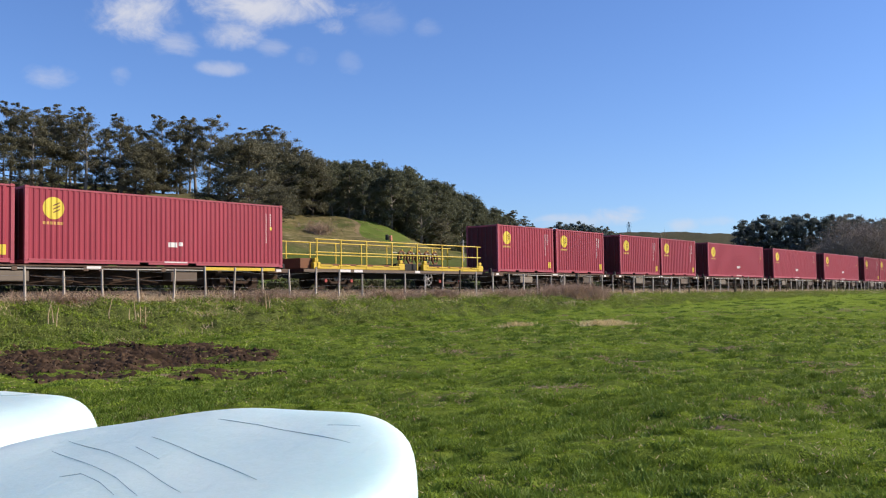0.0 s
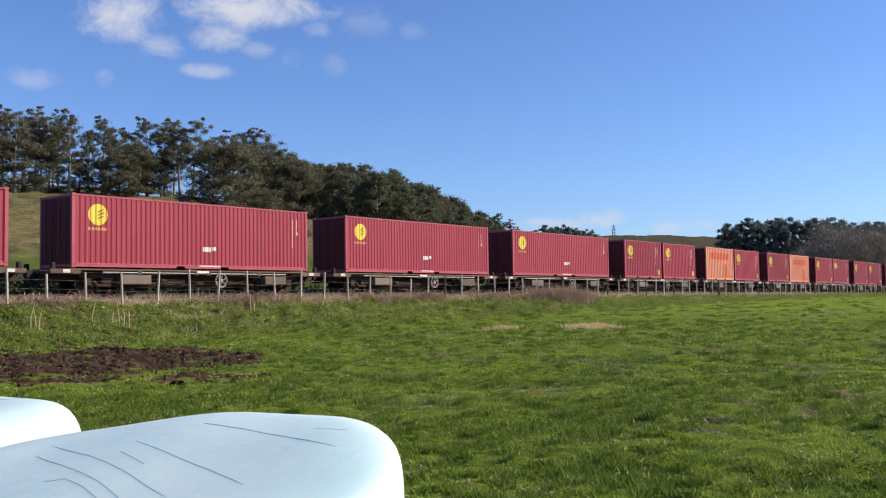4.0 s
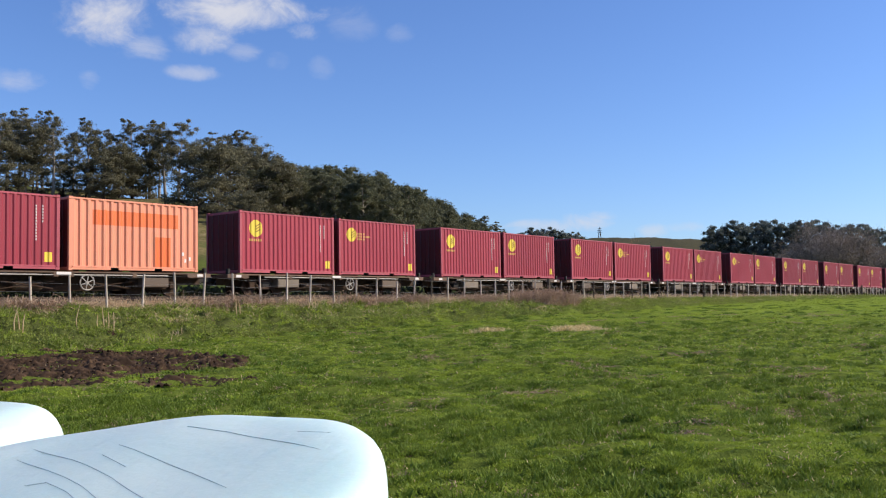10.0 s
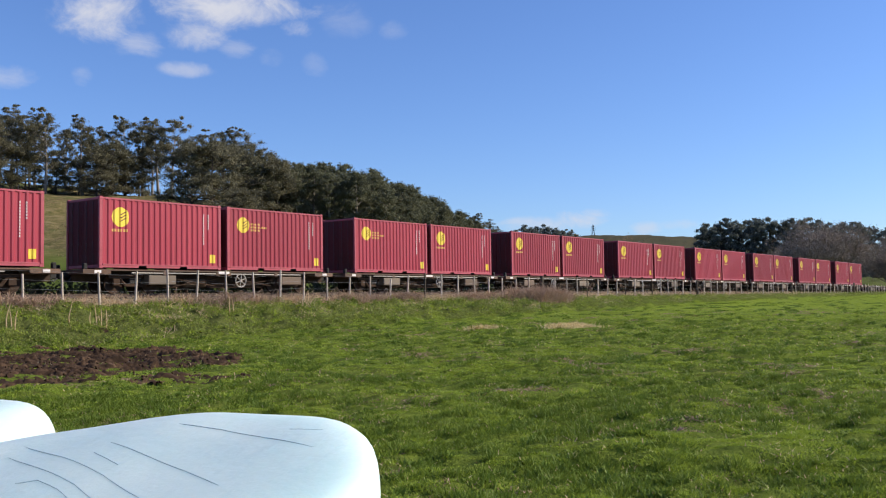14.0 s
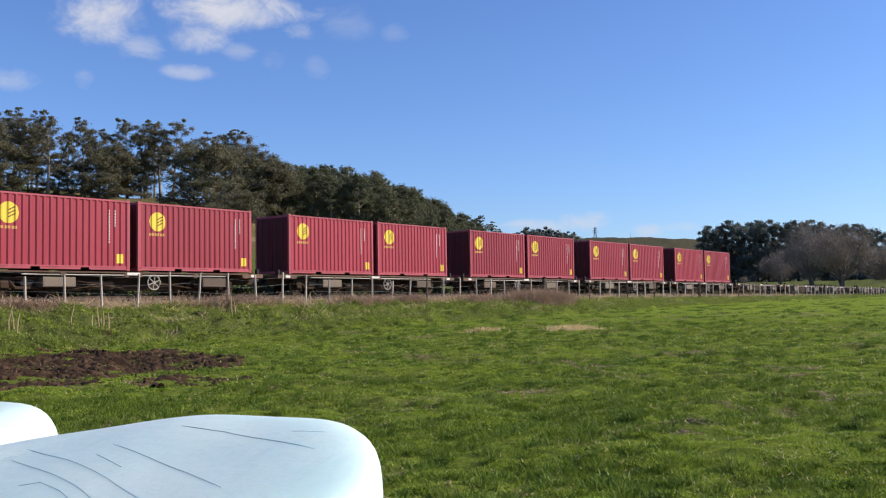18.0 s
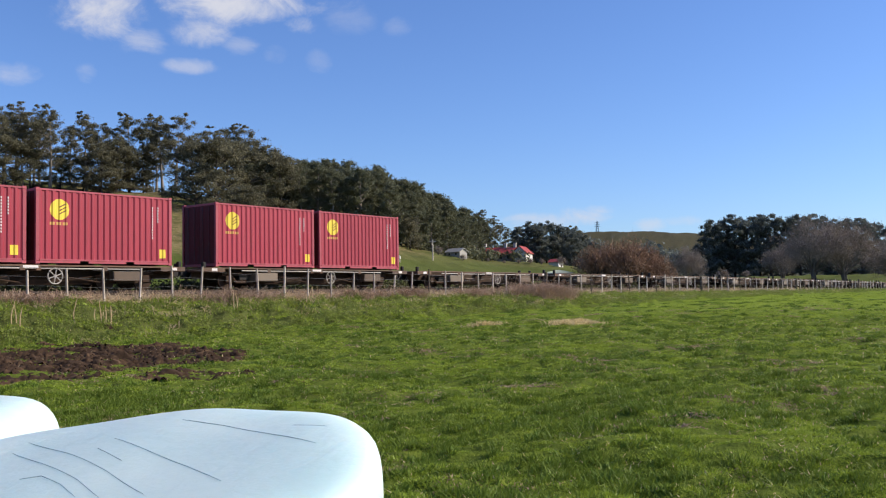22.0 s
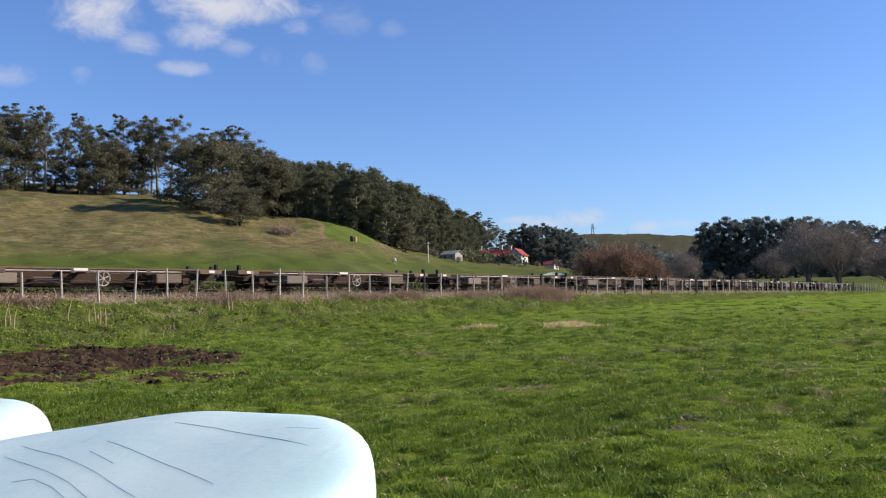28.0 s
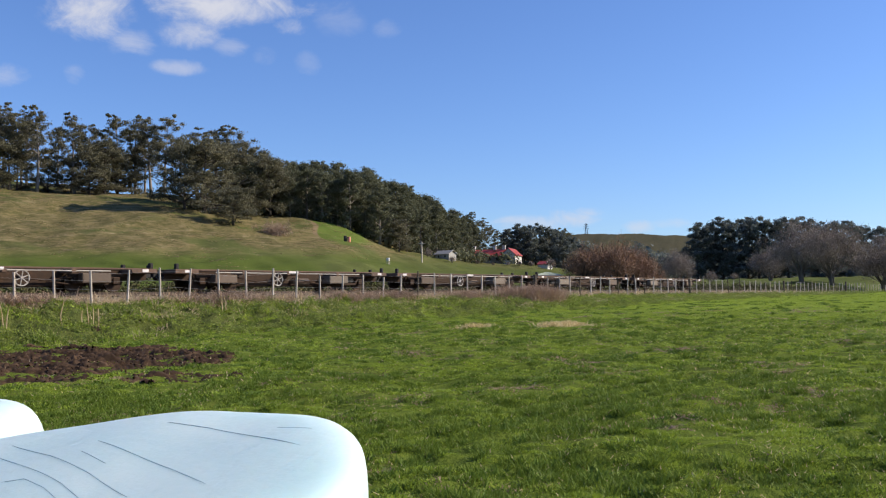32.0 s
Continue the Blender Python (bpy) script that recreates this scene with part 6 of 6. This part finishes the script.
            t = hh * rnd.uniform(0.5, 1.2)
            b.tube([(x, y, zz - 0.05), (x + math.cos(a) * ln * 0.4, y + math.sin(a) * ln * 0.4, zz + t), (x + math.cos(a) * ln, y + math.sin(a) * ln, zz + t * 0.5)], [0.012, 0.01, 0.004], 4, False)
        tagged(part("cane_tangle", b.mesh("cane_tangle", M_BRAMBLE), top), kind="stuff")
        m = 7500 if k == 0 else 1200
        x, y = rnd.normal(size=m) * wu * 0.5, rnd.normal(size=m) * wv * 0.5
        keep = (x / wu) ** 2 + (y / wv) ** 2 < 1
        x, y = x[keep], y[keep]
        V, F = blades(rnd, x + cu, y + cv, hh * rnd.uniform(0.3, 1.15, len(x)), 0.012, 1.7)
        V = V - np.array([cu, cv, z])
        part("twig_tangle", mesh_np("twig_tangle", V, F, M_BRAMBLE), top)
    # pale dead stalks
    for su, sv, cnt in ((16.9, 27.0, 4), (15.9, 27.1, 1), (14.0, 27.0, 3), (22.5, 27.4, 2), (26.5, 27.6, 3)):
        b = Build()
        z = gz(su, sv)
        for q in range(cnt):
            x = (q - cnt / 2) * 0.16 + rnd.uniform(-0.05, 0.05)
            b.tube([(x, 0, -0.1), (x + rnd.uniform(-0.08, 0.08), 0.02, 0.3), (x + rnd.uniform(-0.12, 0.12), 0.0, rnd.uniform(0.5, 0.85))], [0.022, 0.018, 0.009], 5)
        st = new("thistle_stalk", b.mesh("thistle_stalk", M_DRY))
        st.matrix_basis = pose(su, sv, z, 0, 0, 0)
        tagged(st, "pale dead thistle stalks standing on the bank", "dead stalks", "dead stalks")


def build_mud():
    """Churned black-brown earth, clods and hoof pits."""
    rnd = np.random.RandomState(6)
    us, vs = np.meshgrid(np.arange(3, 20, 0.05), np.arange(11, 28, 0.05), indexing="ij")
    m = mud_mask(us.ravel(), vs.ravel()).reshape(us.shape)
    su, sv = (us * 0.613 - vs * 0.79) * 0.5, us * 0.79 + vs * 0.613
    rough = 0.5 * bumps(su, sv, 0.5, 41) + 0.4 * bumps(us, vs, 0.27, 42) + 0.6 * bumps(su, sv, 1.0, 43)
    z = ground_z(us.ravel(), vs.ravel()).reshape(us.shape) - 0.03 + m * (0.045 + 0.06 * rough + 0.035 * bumps(us, vs, 0.16, 45) + 0.014 * rnd.uniform(-1, 1, us.shape))
    idx = np.arange(us.size).reshape(us.shape)
    ok = m[:-1, :-1] > 0.25 + 0.2 * rough[:-1, :-1]
    a = idx[:-1, :-1][ok]
    F = np.column_stack([a, a + us.shape[1], a + us.shape[1] + 1, a + 1])
    used, inv = np.unique(F, return_inverse=True)
    V = np.column_stack([us.ravel(), vs.ravel(), z.ravel()])[used]
    ob = new("mud_patch", mesh_np("mud_patch", V, inv.reshape(F.shape), M_MUD))
    tagged(ob, "churned dark brown mud in the trampled pasture", "mud", kind="stuff")
    n = 5200
    cu, cv = rnd.uniform(3, 20, n), rnd.uniform(11, 28, n)
    keep = (mud_mask(cu, cv) > rnd.uniform(0.05, 0.9, n)) & (bumps(cu, cv, 0.8, 44) > -0.3)
    cu, cv = cu[keep], cv[keep]
    n = len(cu)
    r = rnd.uniform(0.012, 0.055, n) * rnd.uniform(0.5, 1.0, n)
    ring = np.array([(1, 0, 0), (0, 1, 0), (-1, 0, 0), (0, -1, 0), (0.2, 0.1, 0.8), (0, 0, -0.6)])
    V = ring[None] * rnd.uniform(0.6, 1.4, (n, 6, 3)) * r[:, None, None]
    V = V + np.column_stack([cu, cv, ground_z(cu, cv) + 0.03 + r * 0.3])[:, None]
    tri = np.array([(0, 1, 4), (1, 2, 4), (2, 3, 4), (3, 0, 4), (1, 0, 5), (2, 1, 5), (3, 2, 5), (0, 3, 5)])
    F = (6 * np.arange(n)[:, None, None] + tri[None]).reshape(-1, 3)
    tagged(new("mud_clods", mesh_np("mud_clods", V.reshape(-1, 3), F, M_MUD)), "loose clods of drying brown mud", "mud", kind="stuff")
    # straw litter
    for k, (cu, cv, w, n) in enumerate(((27.15, 15.75, 0.9, 3000), (25.2, 18.0, 0.7, 420))):
        u, v = cu + rnd.normal(size=n) * w * 0.55, cv + rnd.normal(size=n) * w * 0.28
        V, F = blades(rnd, u, v, rnd.uniform(0.08, 0.22, n), 0.015, 1.7)
        tagged(new("straw_heap", mesh_np("straw_heap", V, F, M_STRAW)), "thin scatter of pale straw on the grass", "straw", kind="stuff")


def build_hill_tussocks():
    """Dead tussock grass over the hillside pasture."""
    rnd = np.random.RandomState(51)
    n = 4200
    a = rnd.uniform(-30, -4, n)
    r = np.sqrt(rnd.uniform(125 ** 2, 290 ** 2, n))
    h = np.radians(VIEW - a)
    u, v = r * np.cos(h), r * np.sin(h)
    z = ground_z(u, v)
    keep = (z > 9.5 + 3 * bumps(u, v, 40, 52)) & (bumps(u, v, 12, 53) + 0.7 * bumps(u, v * 1.0, 4, 54) > rnd.uniform(-0.8, 0.9, n))
    u, v = u[keep], v[keep]
    per = 9
    u = np.repeat(u, per) + rnd.normal(size=len(u) * per) * 0.5
    v = np.repeat(v, per) + rnd.normal(size=len(v) * per) * 0.35
    V, F = blades(rnd, u, v, rnd.uniform(0.05, 0.12, len(u)), 0.14, 2.2)
    tagged(new("hill_tussocks", mesh_np("hill_tussocks", V, F, M_HILLTUFT)), "straw-coloured tussock grass over the hillside pasture", "grass", kind="stuff")


build_hill_tussocks()
build_grass()
build_bank()
build_mud()


def motions():
    """The train runs by, slowing slightly; its wheels roll while it is near."""
    stamps = [0.0] + [k * 0.8 for k in range(1, 40)] + [32.0]
    for thing, off, h in KEYED:
        walk(thing, [(t, on_line(U0 + lead(t) + off) @ pose(0, 0, h)) for t in stamps])
        for axle in [c for c in thing.children if c.name.startswith("wheelset")]:
            x = axle.location.x
            near = [k / FPS for k in range(0, 32 * FPS + 1) if -4 < U0 + lead(k / FPS) + off + x < 62]
            if not near:
                continue
            turned = [pose(x, 0, 0.42) @ pose(0, 0, 0, 0, math.degrees((lead(t) - lead(near[0])) / 0.42) % 360, 0) for t in near]
            rows = list(zip(near, turned))
            if near[0] > 0:
                rows.insert(0, (0.0, turned[0]))
            if near[-1] < 32:
                rows.append((32.0, turned[-1]))
            walk(axle, rows)


motions()
